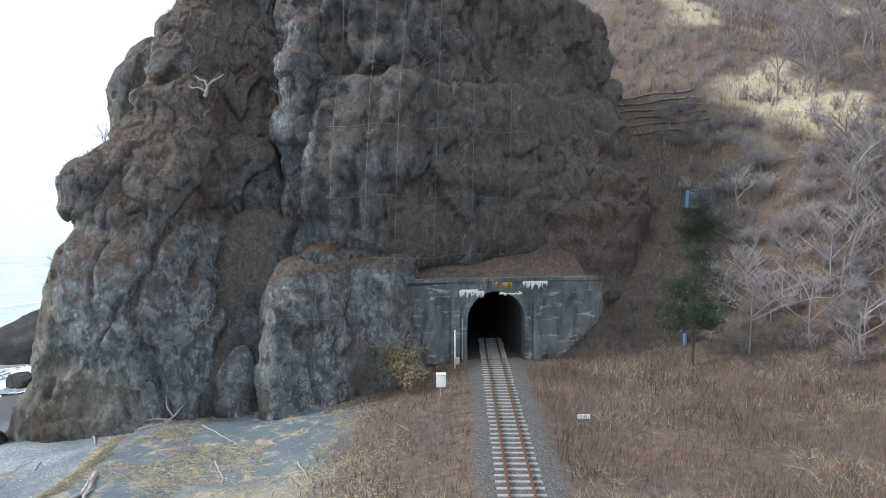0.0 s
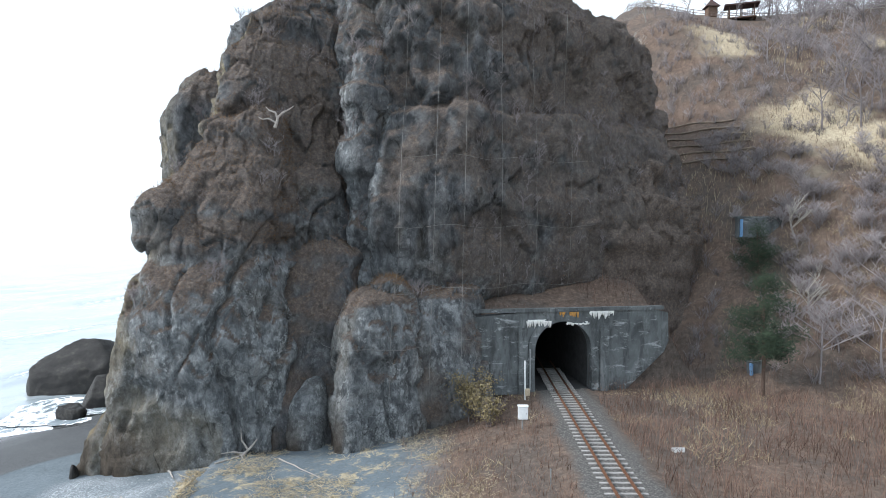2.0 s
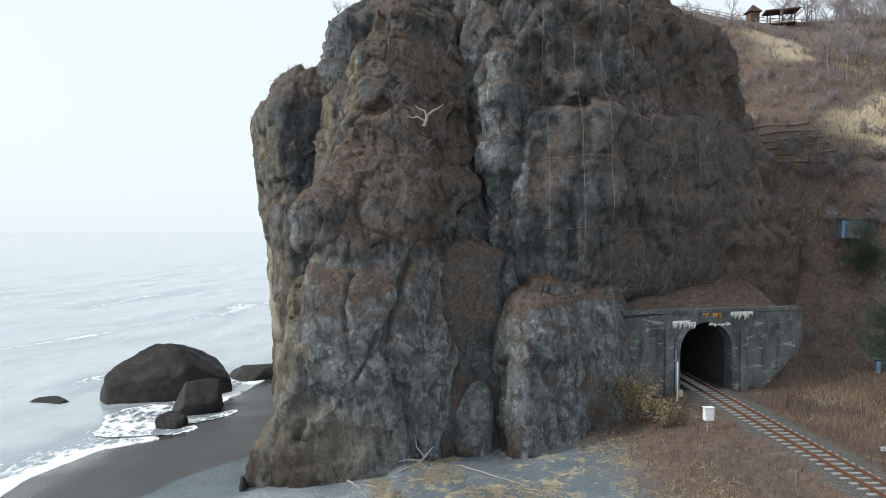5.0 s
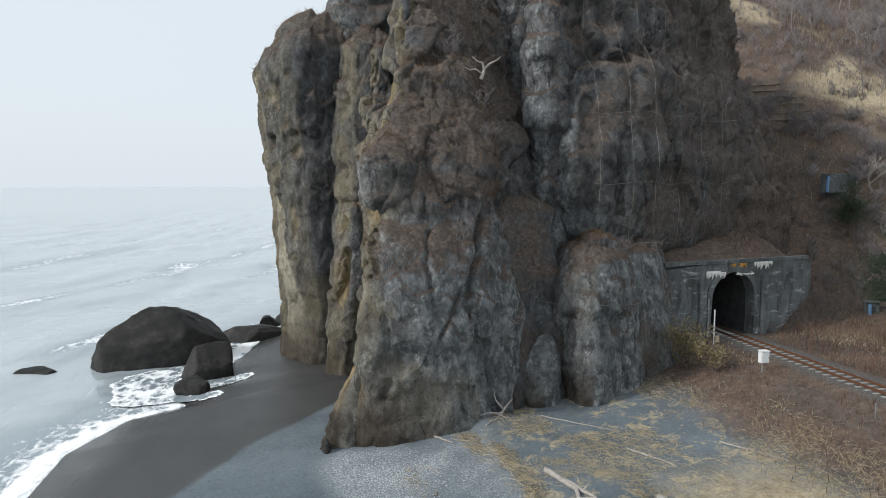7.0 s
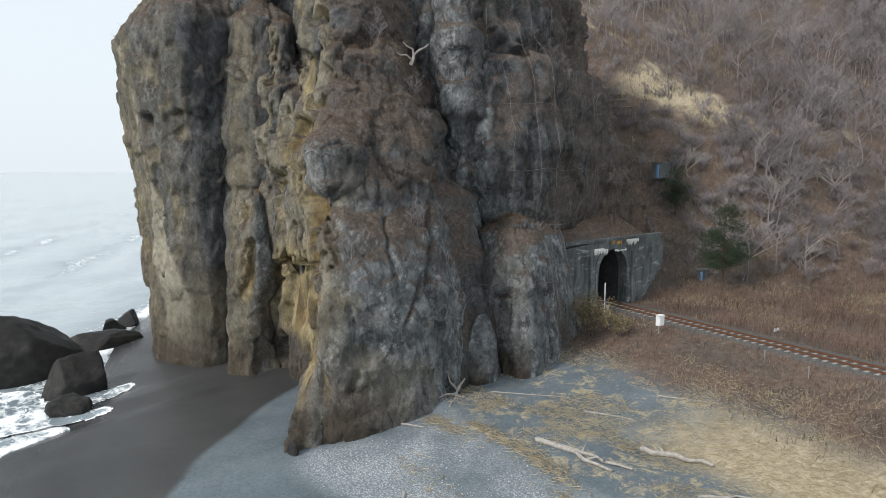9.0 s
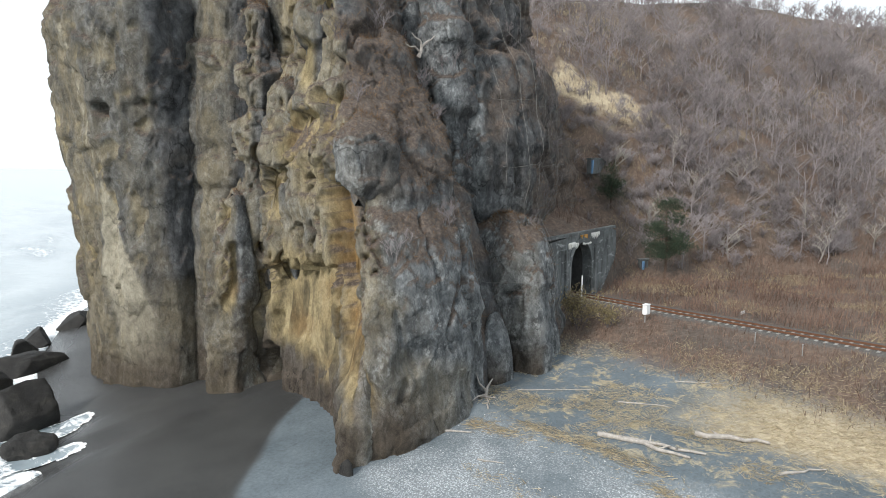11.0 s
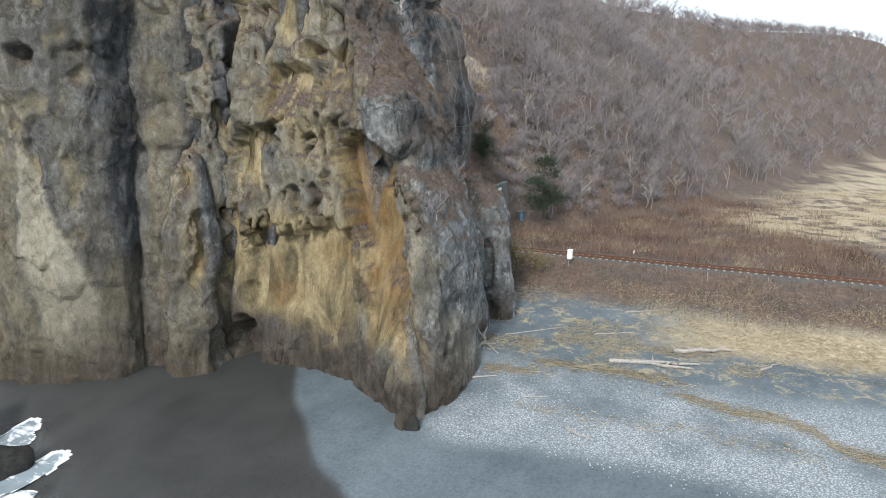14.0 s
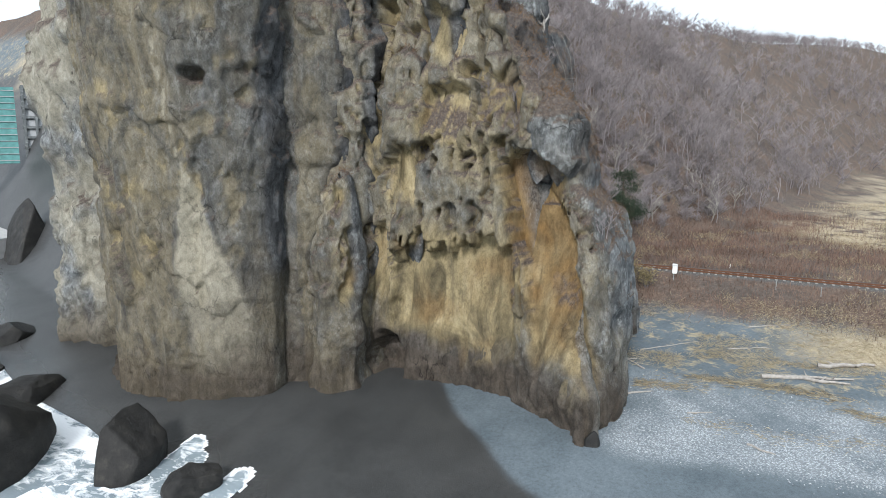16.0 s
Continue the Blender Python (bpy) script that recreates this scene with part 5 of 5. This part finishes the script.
def build_boulders():
    rows = [
        ((-46.4, 74.0, -3.3), (9.0, 4.6, 4.9), 12, 3, "huge black boulder standing in the surf"),
        ((-40.0, 67.6, -3.3), (3.1, 2.1, 3.2), 30, 8, "dark wedge-shaped boulder on the wet sand"),
        ((-41.0, 61.4, -3.3), (1.6, 1.1, 0.9), -20, 5, "low rough dark rock on the wet sand"),
        ((-57.0, 71.5, -4.3), (2.2, 1.3, 1.2), 15, 9, "small dark rock awash in the foam"),
        ((-36.6, 82.5, -3.7), (5.6, 2.6, 1.5), 5, 12, "flat dark rock slab at the water's edge"),
        ((-36.0, 88.5, -3.8), (2.0, 1.4, 1.3), 50, 15, "dark rounded rock at the water's edge"),
        ((-34.0, 92.0, -3.6), (2.6, 1.6, 1.2), 80, 16, "dark angular rock below the headland"),
        ((-28.5, 97.0, -3.4), (3.0, 2.0, 1.6), 20, 18, "dark angular rock below the headland"),
        ((-4.0, 131.0, -3.4), (4.5, 4.5, 10), 20, 22, "tall dark rock stump behind the headland"),
        ((-29.9, 42.7, -2.2), (0.35, 0.5, 0.9), 20, 24, "small dark splinter of rock at the cliff toe"),
    ]
    for at, size, turn, seed, lab in rows:
        ob = new("boulder", boulder_mesh(size, seed, 9 if seed != 5 else 3, .07 if seed != 5 else .25, 5 if size[0] > 2.3 else 4))
        ob.data.materials.append(DARKROCK)
        ob.matrix_world = pose(*at, 0, 0, turn)
        tagged(ob, lab, "boulder", "boulders on the shore")
    r = np.random.RandomState(3)
    V, F, base = [], [], 0
    me = boulder_mesh((1, 1, .8), 31, 6, .1, 2)
    q = np.array([v.co for v in me.vertices])
    f = np.array([tuple(t.vertices) for t in me.polygons])
    for k in range(260):
        y = r.uniform(138, 262)
        x = float(shore_x(np.array(y))) + r.normal(1.0, 1.6)
        s = r.uniform(.6, 1.5)
        a = r.uniform(0, 6)
        m = np.array(Matrix.Rotation(a, 3, "Z")) * s
        V.append(q @ m.T + np.array((x, y, -3.6))), F.append(f + base)
        base += len(q)
    me2 = mesh_of("seawall_rocks", np.vstack(V), np.vstack(F), True, (DARKROCK,))
    tagged(new("seawall_rocks", me2), "dark armour rocks along the foot of the seawall", "rocks", kind="stuff")


def build_seawall():
    t = thing("seawall", "pale concrete seawall curving along the far shore", "seawall", kind="structure")
    ys = np.linspace(136, 300, 60)
    xs = shore_x(ys) + 3
    bm = bmesh.new()
    rings = []
    for x, y in zip(xs, ys):
        rings.append([bm.verts.new((x + a, y, b)) for a, b in ((-.6, -4.5), (0.2, -.6), (0.2, .6), (.7, .6), (.7, -.4), (5, -.4), (5, -4.5))])
    for a, b in zip(rings, rings[1:]):
        for k in range(6):
            bm.faces.new((a[k], b[k], b[k + 1], a[k + 1]))
    bm.faces.new(rings[0])
    bm.faces.new(rings[-1][::-1])
    part("wall", bm, plain("pale_concrete", (.42, .42, .41), .9, .12, 1.5), t)
    # concrete lattice and netting that hold the slope above the road
    frame_ob = thing("lattice_retaining_wall", "grey concrete lattice holding the slope above the road", "retaining wall", kind="structure")
    frame_ob.matrix_world = pose(16.0, 151.5, 8.5, -24, 0, -34)
    for i in range(6):
        part("post_beam", box_bm(.5, .5, 17, .03, (i * 1.9 - 4.8, 0, 8.5)), CONCRETE, frame_ob)
    for j in range(9):
        part("cross_beam", box_bm(10.4, .42, .5, .03, (0, 0.02, j * 2.0 + .5)), CONCRETE, frame_ob)
    part("backing", box_bm(10.2, .3, 17, 0, (0, .45, 8.5)), GREYSTEEL, frame_ob)
    net = thing("slope_netting", "blue-green netting hung over the bare slope", "netting", kind="structure")
    net.matrix_world = pose(5.5, 157.5, 9.5, -24, 0, -34)
    green = plain("green_net", (.10, .24, .23), .8, .2, .8)
    part("sheet", box_bm(12, .12, 15, 0, (0, .2, 8)), green, net)
    for j in range(12):
        part("cable", box_bm(12, .12, .12, 0, (0, 0.05, 1 + j * 1.25)), GREYSTEEL, net)


def build_ridge():
    def gz(x, y):
        return float(ground_z(np.array([x]), np.array([y]))[0])
    wood = plain("weathered_timber", (.14, .095, .07), .85, .2, 6)
    roof = plain("dark_brown_roof", (.07, .045, .04), .8, .15, 3)
    gx, gy = 44.0, 107.5
    z = gz(gx, gy)
    g = thing("gazebo", "brown wooden lookout shelter with a flat sloping roof", "gazebo", at=(gx, gy, z - .15))
    g.rotation_euler = (0, 0, radians(-20))
    g.scale = (.8, .8, .8)
    part("floor_deck", box_bm(5.4, 3.6, .25, .02, (0, 0, .3)), wood, g)
    for x in (-2.3, 0, 2.3):
        for y in (-1.5, 1.5):
            part("post", box_bm(.2, .2, 2.6, .02, (x, y, 1.6)), wood, g)
    bm = box_bm(6.6, 4.8, .3, .04)
    bmesh.ops.transform(bm, matrix=pose(0, 0, 3.05, 5, 0, 0), verts=bm.verts)
    part("roof", bm, roof, g)
    for zz in (.75, 1.15):
        part("handrail", box_bm(5.0, .09, .09, .01, (0, -1.62, zz)), wood, g)
        part("handrail", box_bm(.09, 3.0, .09, .01, (2.42, 0, zz)), wood, g)
    part("bench", box_bm(3.6, .5, .1, .01, (0, .8, .8)), wood, g)
    hx, hy = 38.6, 106.5
    h = thing("small_hut", "small dark hut with a pointed roof on the ridge", "hut", at=(hx, hy, gz(hx, hy) - .2))
    part("wall", box_bm(1.5, 1.5, 1.7, .03, (0, 0, .85)), wood, h)
    bm = bmesh.new()
    bmesh.ops.create_cone(bm, cap_ends=True, segments=4, radius1=1.55, radius2=.12, depth=1.3, matrix=pose(0, 0, 2.3, 0, 0, 45))
    part("roof", bm, roof, h)
    f = thing("ridge_fence", "weathered pale timber fence along the ridge", "fence")
    pale = plain("pale_timber", (.36, .33, .30), .85, .15, 6)
    post_me = bpy.data.meshes.new("post")
    bm = box_bm(.14, .14, 1.3, .015, (0, 0, .5))
    bm.to_mesh(post_me)
    bm.free()
    post_me.materials.append(pale)
    pts = []
    for x in np.arange(23, 84, 2.4):
        y = float(np.interp(x, HILL_X, HILL_Y)) + 72.0
        pts.append((x, y, gz(x, y)))
        ob = new("post", post_me)
        ob.parent = f
        ob.location = pts[-1]
    for a, b in zip(pts, pts[1:]):
        for zz in (.55, 1.0):
            part("rail", tube_bm([(a[0], a[1] - .09, a[2] + zz), (b[0], b[1] - .09, b[2] + zz)], .06, 5), pale, f)


def build_pines():
    rng = random.Random(21)
    bark = plain("pine_bark", (.10, .07, .055), .95, .2, 6)
    for x, y, h in ((19.3, 49.3, 9.0), (23.6, 59.2, 5.6)):
        z = float(ground_z(np.array([x]), np.array([y]))[0])
        t = thing("pine_tree", "dark green pine with layered boughs on the brown slope", "pine tree", "pines on the slope", at=(x, y, z))
        part("trunk", tube_bm([(0, 0, -.5), (.1, 0, h * .4), (.05, .1, h * .75), (0, .1, h * .97)], [.17 * h / 9, .13 * h / 9, .07 * h / 9, .02], 7), bark, t)
        A, B, R = [], [], []
        for k in range(int(h * 5)):
            bm = bmesh.new()
            f = rng.uniform(.22, 1.0) ** .9
            a = rng.uniform(0, math.tau)
            ln = h * .36 * (1.15 - f) ** .55 * rng.uniform(.4, 1.15)
            p0 = Vector((.05, .05, f * h))
            p1 = p0 + Vector((math.cos(a) * ln, math.sin(a) * ln, ln * rng.uniform(-.05, .3)))
            add_tube(bm, [p0, p0.lerp(p1, .5) + Vector((0, 0, .06)), p1], [.035, .022, .01], 4)
            part("bough", bm, bark, t)
            for j in range(int(70 * max(ln, .5))):
                q = p0.lerp(p1, rng.uniform(.25, 1.05)) + Vector((rng.gauss(0, .34), rng.gauss(0, .34), rng.gauss(.03, .28)))
                A.append(q), B.append(q + Vector((rng.gauss(0, .16), rng.gauss(0, .16), rng.uniform(.05, .26)))), R.append(.038)
        v, fc = spikes(np.array(A), np.array(B), np.array(R))
        tone = np.clip(np.random.RandomState(5).normal(.45, .2, len(A)), 0, 1)
        part("crown", mesh_of("crown", v, fc, False, (PINE,), dict(tone=np.repeat(tone, 4))), None, t)


def build_bushes():
    rng = random.Random(31)
    for x, y, h, n in ((-3.4, 45.6, 5.6, 1900), (-2.2, 43.4, 3.2, 700)):
        z = float(ground_z(np.array([x]), np.array([y]))[0])
        t = thing("yellowed_bush", "bush with small yellowed leaves beside the rock wall", "bush", at=(x, y, z))
        seg = bare_tree(rng, h * .9, .8, 3, 5, .04, 5, .014)
        v, f = prisms(seg[:, :3], seg[:, 3:6], seg[:, 6], seg[:, 7])
        part("stem", mesh_of("stem", v, f, False, (WOOD,), dict(tone=np.full(len(v), .3))), None, t)
        A, B = [], []
        for k in range(n):
            s = seg[rng.randrange(len(seg))]
            q = Vector(s[:3]).lerp(Vector(s[3:6]), rng.random()) + Vector((rng.gauss(0, .18), rng.gauss(0, .18), rng.gauss(0, .15)))
            if q.z < .2:
                continue
            A.append(q), B.append(q + Vector((rng.gauss(0, .08), rng.gauss(0, .08), rng.gauss(0, .08))))
        v, f = spikes(np.array(A), np.array(B), np.full(len(A), .055))
        part("leaves", mesh_of("leaves", v, f, False, (LEAFY,), dict(tone=np.repeat(np.random.RandomState(2).uniform(.1, 1, len(A)), 4))), None, t)


DRIFT = plain("bleached_driftwood", (.34, .315, .285), .9, .2, 5, .5)


def build_driftwood():
    def gz(x, y):
        return float(ground_z(np.array([x]), np.array([y]))[0])
    rng = random.Random(41)
    logs = [((-18.7, 33.9), (-18.0, 28.8), .16), ((-18.2, 32.6), (-17.2, 28.4), .13), ((-14.4, 30.2), (-12.9, 26.7), .2), ((-23.6, 42.6), (-22.3, 40.4), .09),
            ((-26.8, 34.7), (-27.4, 33.3), .08), ((-19.5, 44.3), (-18.4, 41.9), .10), ((-16.0, 42.0), (-12.4, 38.2), .05), ((-13.0, 36.0), (-11.6, 33.0), .06),
            ((-20.0, 41.2), (-18.4, 42.6), .07), ((-24.4, 38.0), (-23.8, 36.6), .05), ((-16.5, 25.0), (-14.0, 23.6), .09), ((-8.0, 34.6), (-6.4, 31.0), .05)]
    for a, b, r in logs:
        d = Vector((b[0] - a[0], b[1] - a[1], 0))
        t = thing("driftwood_log", "bleached grey driftwood log lying on the beach", "driftwood", "driftwood on the beach", at=(a[0], a[1], gz(*a)))
        pts = []
        for i in range(7):
            q = d * (i / 6)
            wob = Vector((-d.y, d.x, 0)).normalized() * rng.gauss(0, r * .8)
            pts.append(q + wob + Vector((0, 0, gz(a[0] + q.x, a[1] + q.y) - gz(*a) + r * .7)))
        part("trunk", tube_bm(pts, [r * (1 - .1 * i) * rng.uniform(.85, 1.1) for i in range(7)], 8), DRIFT, t)
        if r > .09:
            for k in range(2):
                q = pts[2 + 2 * k]
                part("stub", tube_bm([q, q + Vector((rng.gauss(0, .5), rng.gauss(0, .5), rng.uniform(.15, .4)))], [r * .5, r * .15], 6), DRIFT, t)
    # twisted root at the foot of the cliff, and the bleached snag on the ledge
    t = thing("driftwood_root", "forked bleached driftwood leaning at the cliff foot", "driftwood", at=(-18.6, 42.6, gz(-18.6, 42.6)))
    part("trunk", tube_bm([(0, 0, 0), (.5, .3, .5), (.9, .2, 1.0)], [.1, .08, .04], 7), DRIFT, t)
    part("fork", tube_bm([(.3, .2, .3), (-.2, .4, .9), (-.3, .6, 1.6)], [.08, .05, .02], 6), DRIFT, t)
    part("fork", tube_bm([(.1, .1, .1), (-.7, .1, .2), (-1.4, -.1, .15)], [.08, .06, .03], 6), DRIFT, t)
    z = surface_z(-18.1, 50.0)
    t = thing("dead_snag", "bleached forked dead branch on the turf ledge", "dead branch", at=(-18.1, 49.7, z - .1))
    t.scale = (.75, .75, .75)
    part("trunk", tube_bm([(0, 0, 0), (.25, -.1, .6), (.3, -.1, 1.0)], [.2, .16, .13], 8), DRIFT, t)
    part("fork", tube_bm([(.3, -.1, 1.0), (.9, -.2, 1.5), (1.5, -.2, 1.8), (2.0, -.1, 2.2)], [.13, .1, .07, .03], 7), DRIFT, t)
    part("fork", tube_bm([(.3, -.1, .9), (.1, -.2, 1.5), (-.5, -.2, 1.7), (-.9, -.1, 2.1)], [.12, .1, .07, .03], 7), DRIFT, t)
    part("fork", tube_bm([(.1, -.1, .5), (-.6, -.2, .9), (-1.2, -.2, .8), (-1.7, -.1, 1.1)], [.1, .08, .06, .02], 7), DRIFT, t)


def cliff_points():
    out = []
    for ob in bpy.data.objects["rock_headland"].children:
        co = np.zeros(len(ob.data.vertices) * 3, np.float32)
        ob.data.vertices.foreach_get("co", co)
        out.append(co.reshape(-1, 3))
    return np.vstack(out)


CLIFF = cliff_points()


def surface_z(x, y):
    k = (np.abs(CLIFF[:, 0] - x) < .3) & (np.abs(CLIFF[:, 1] - y) < .3)
    return float(CLIFF[k, 2].max())


def front_y(x, z):
    k = (np.abs(CLIFF[:, 0] - x) < .35) & (np.abs(CLIFF[:, 2] - z) < .35) & (CLIFF[:, 1] < 72)
    return float(CLIFF[k, 1].min()) if k.any() else None


def build_cables():
    steel = plain("pale_wire", (.22, .215, .20), .6, .1, 5)
    t = thing("rockfall_cables", "thin grey steel cables hung down the cliff face", "cables")
    for x in (-8.6, -5.9, -3.6, -0.6, 2.4, 5.6):
        pts = []
        for z in np.arange(34, 2.0, -1.5):
            y = front_y(x + .03 * (z - 15), z)
            if y is not None:
                y = y - .12
                if pts and y > pts[-1][1] + 3:
                    break
                pts.append((x + .03 * (z - 15), y, z))
        if len(pts) > 2:
            part("cable", tube_bm(pts, .014, 4), steel, t)
    for z in (6.0, 9.7, 14.5, 20.0):
        pts = []
        for x in np.arange(-14 if z < 8 else -9, -2 if z < 8 else 8, 1.2):
            y = front_y(x, z)
            if y is not None:
                pts.append((x, y - .12, z + .15 * math.sin(x)))
        if len(pts) > 2:
            part("cable", tube_bm(pts, .012, 4), steel, t)


def build_slope_walls():
    for x, y, z, w, turn in ((25.4, 62.6, 14.1, 4.8, 8), (20.3, 52.6, 2.2, 1.2, -20)):
        t = thing("drain_wall", "low stained concrete drain wall on the hillside", "retaining wall", kind="structure")
        t.matrix_world = pose(x, y, z, 0, 0, turn)
        part("wall", box_bm(w, .5, 1.9, .04, (0, 0, .3)), CONCRETE, t)
        part("wall_cap", box_bm(w + .2, .7, .15, .02, (0, 0, 1.3)), CONCRETE, t)
        part("pipe", tube_bm([(-w / 2 + .3, -.35, -.6), (-w / 2 + .3, -.4, 1.1)], .15, 10), BLUE, t)


def build_terraces():
    """Rows of timber that hold the earth above the retaining wall."""
    wood = plain("weathered_board", (.20, .165, .13), .9, .2, 4)
    t = thing("slope_terrace", "weathered timber rows holding the bare earth on the hillside", "terrace", kind="structure")
    for k in range(6):
        pts = []
        for x in np.arange(19.5, 30.5, 1.0):
            ys = np.arange(60, 92, .25)
            zs = ground_z(ys * 0 + x, ys)
            y = ys[np.argmax(zs > 22.0 + 1.05 * k + .15 * math.sin(x * 1.3 + k))]
            pts.append((x, y - .1, 22.15 + 1.05 * k + .15 * math.sin(x * 1.3 + k)))
        part("board", tube_bm(pts, .11, 6), wood, t)


def build_wash():
    """The thin sheet of foam that runs up the sand between the boulders."""
    gx, gy = np.arange(-54, -32.5, .16), np.arange(54, 86, .16)
    X, Y = np.meshgrid(gx, gy)
    x, y = X.ravel(), Y.ravel()
    p = np.stack([x, y, x * 0], 1)
    wx, wy = x + .7 * fbm(p * .55, 3, 111) + .2 * fbm(p * 2.0, 2, 112), y + .7 * fbm(p * .55, 3, 113)
    best = np.full(len(x), -9.0)
    for cx, cy, rx, ry, turn in ((-41.2, 60.4, 2.9, 1.15, -8), (-39.4, 64.3, 3.6, 1.2, 24), (-44.5, 62.5, 3.4, 3.6, 0), (-45.5, 66.0, 3.0, 4.0, 0)):
        c, k = math.cos(radians(turn)), math.sin(radians(turn))
        u, v = (wx - cx) * c + (wy - cy) * k, -(wx - cx) * k + (wy - cy) * c
        best = np.maximum(best, (1 - np.hypot(u / rx, v / ry)) * min(rx, ry))
    inner = np.clip(best, 0, None)
    p[:, 2] = np.maximum(ground_z(x, y) + .03 + .05 * step(0, .3, inner), -3.86)
    foam = .42 + .4 * np.exp(-(inner / .16) ** 2) + .16 * fbm(p * .8, 3, 114) + .1 * step(-41, -44, x)
    faces = grid_faces(len(gx), len(gy))
    faces = faces[(best[faces] > 0).all(1)]
    used, inv = np.unique(faces, return_inverse=True)
    me = mesh_of("wave_wash", p[used], inv.reshape(-1, 4), True, (SEA,), dict(foam=foam[used]))
    tagged(new("wave_wash", me), "thin lacy foam of a wave running up the dark sand", "foam", kind="structure")


build_terraces()
build_wash()
build_boulders()
build_seawall()
build_ridge()
build_pines()
build_bushes()
build_driftwood()
build_cables()
build_slope_walls()


def build_cliff_shrubs():
    """Thin bare shrubs rooted on the ledges and the dark face."""
    rng = random.Random(61)
    kinds = [bare_tree(rng, 2.2, 1.0, 3, 4, .028, 3, .014) for _ in range(5)]
    r = np.random.RandomState(62)
    P = []
    for name, count in (("middle_face", 290), ("summit", 290), ("shoulder", 40), ("bank", 20), ("buttress", 40), ("seaward_wall", 45), ("fin", 20), ("upper_step", 12)):
        me = bpy.data.objects[name].data
        co = np.zeros(len(me.vertices) * 3, np.float32)
        me.vertices.foreach_get("co", co)
        co = co.reshape(-1, 3)
        nz = np.zeros(len(co) * 3, np.float32)
        me.vertices.foreach_get("normal", nz)
        nz = nz.reshape(-1, 3)
        lo = -.5 if name in ("middle_face", "summit") else .12
        ok = np.nonzero((nz[:, 2] > lo) & (nz[:, 1] < .3) & (co[:, 1] < 76) & (co[:, 2] > 9) & ((name != "middle_face") | (co[:, 0] > -3)))[0]
        P.append(co[r.choice(ok, min(count, len(ok)))])
    plant(np.vstack(P).astype(float), r, kinds, "cliff_shrubs", "thin leafless shrubs rooted on the dark cliff face", (.5, 1.2), None, -.1)


build_cliff_shrubs()


def build_pale_trees():
    """Single leafless trees that stand out on the slope and the ridge."""
    rng = random.Random(71)
    spots = [(40.2, 39.6, 6.5), (45, 42, 7), (36, 57, 7.5), (31, 47, 6), (33.5, 53, 7), (28, 61, 5.5), (49, 39, 7), (54, 36.5, 6), (26, 55, 5), (43, 50, 8),
             (20, 92, 6), (23.5, 96, 6.5), (19, 86, 5.5), (27, 103, 5), (34, 105, 5), (57, 98, 5), (63, 97, 5.5)]
    for x, y, h in spots:
        z = float(ground_z(np.array([x]), np.array([y]))[0])
        t = thing("bare_tree", "leafless pale-barked tree standing on the brown hillside", "tree", "bare trees on the hill", at=(x, y, z))
        seg = bare_tree(rng, h, .85, 4, 4, .10, 1, .02)
        first = seg[:3]
        pts = [tuple(first[0, :3])] + [tuple(q[3:6]) for q in first]
        part("trunk", tube_bm(pts, [.11, .09, .07, .05], 7), None, t)
        t.children[0].data.materials.append(BARK)
        rest = seg[3:]
        tips = rest[:, 8] > .5
        v1, f1 = prisms(rest[~tips, :3], rest[~tips, 3:6], rest[~tips, 6], rest[~tips, 7])
        v2, f2 = spikes(rest[tips, :3], rest[tips, 3:6], rest[tips, 6])
        v, f = np.vstack([v1, v2]), np.vstack([f1, f2 + len(v1)])
        part("crown", mesh_of("crown", v, f, False, (PALEBARK,), dict(tone=np.full(len(v), .5))), None, t)


BARK = plain("grey_bark", (.26, .24, .22), .95, .2, 8)
build_pale_trees()


def build_stakes():
    for x, y in ((0.2, 32.4), (-0.6, 28.9)):
        z = float(ground_z(np.array([x]), np.array([y]))[0])
        t = thing("marker_stake", "thin grey metal stake in the brush beside the railway", "stake", "stakes by the track", at=(x, y, z))
        part("shaft", box_bm(.06, .06, 1.0, .01, (0, 0, .3)), GREYSTEEL, t)
        part("cap", box_bm(.09, .09, .05, .01, (0, 0, .82)), GREYSTEEL, t)


build_stakes()
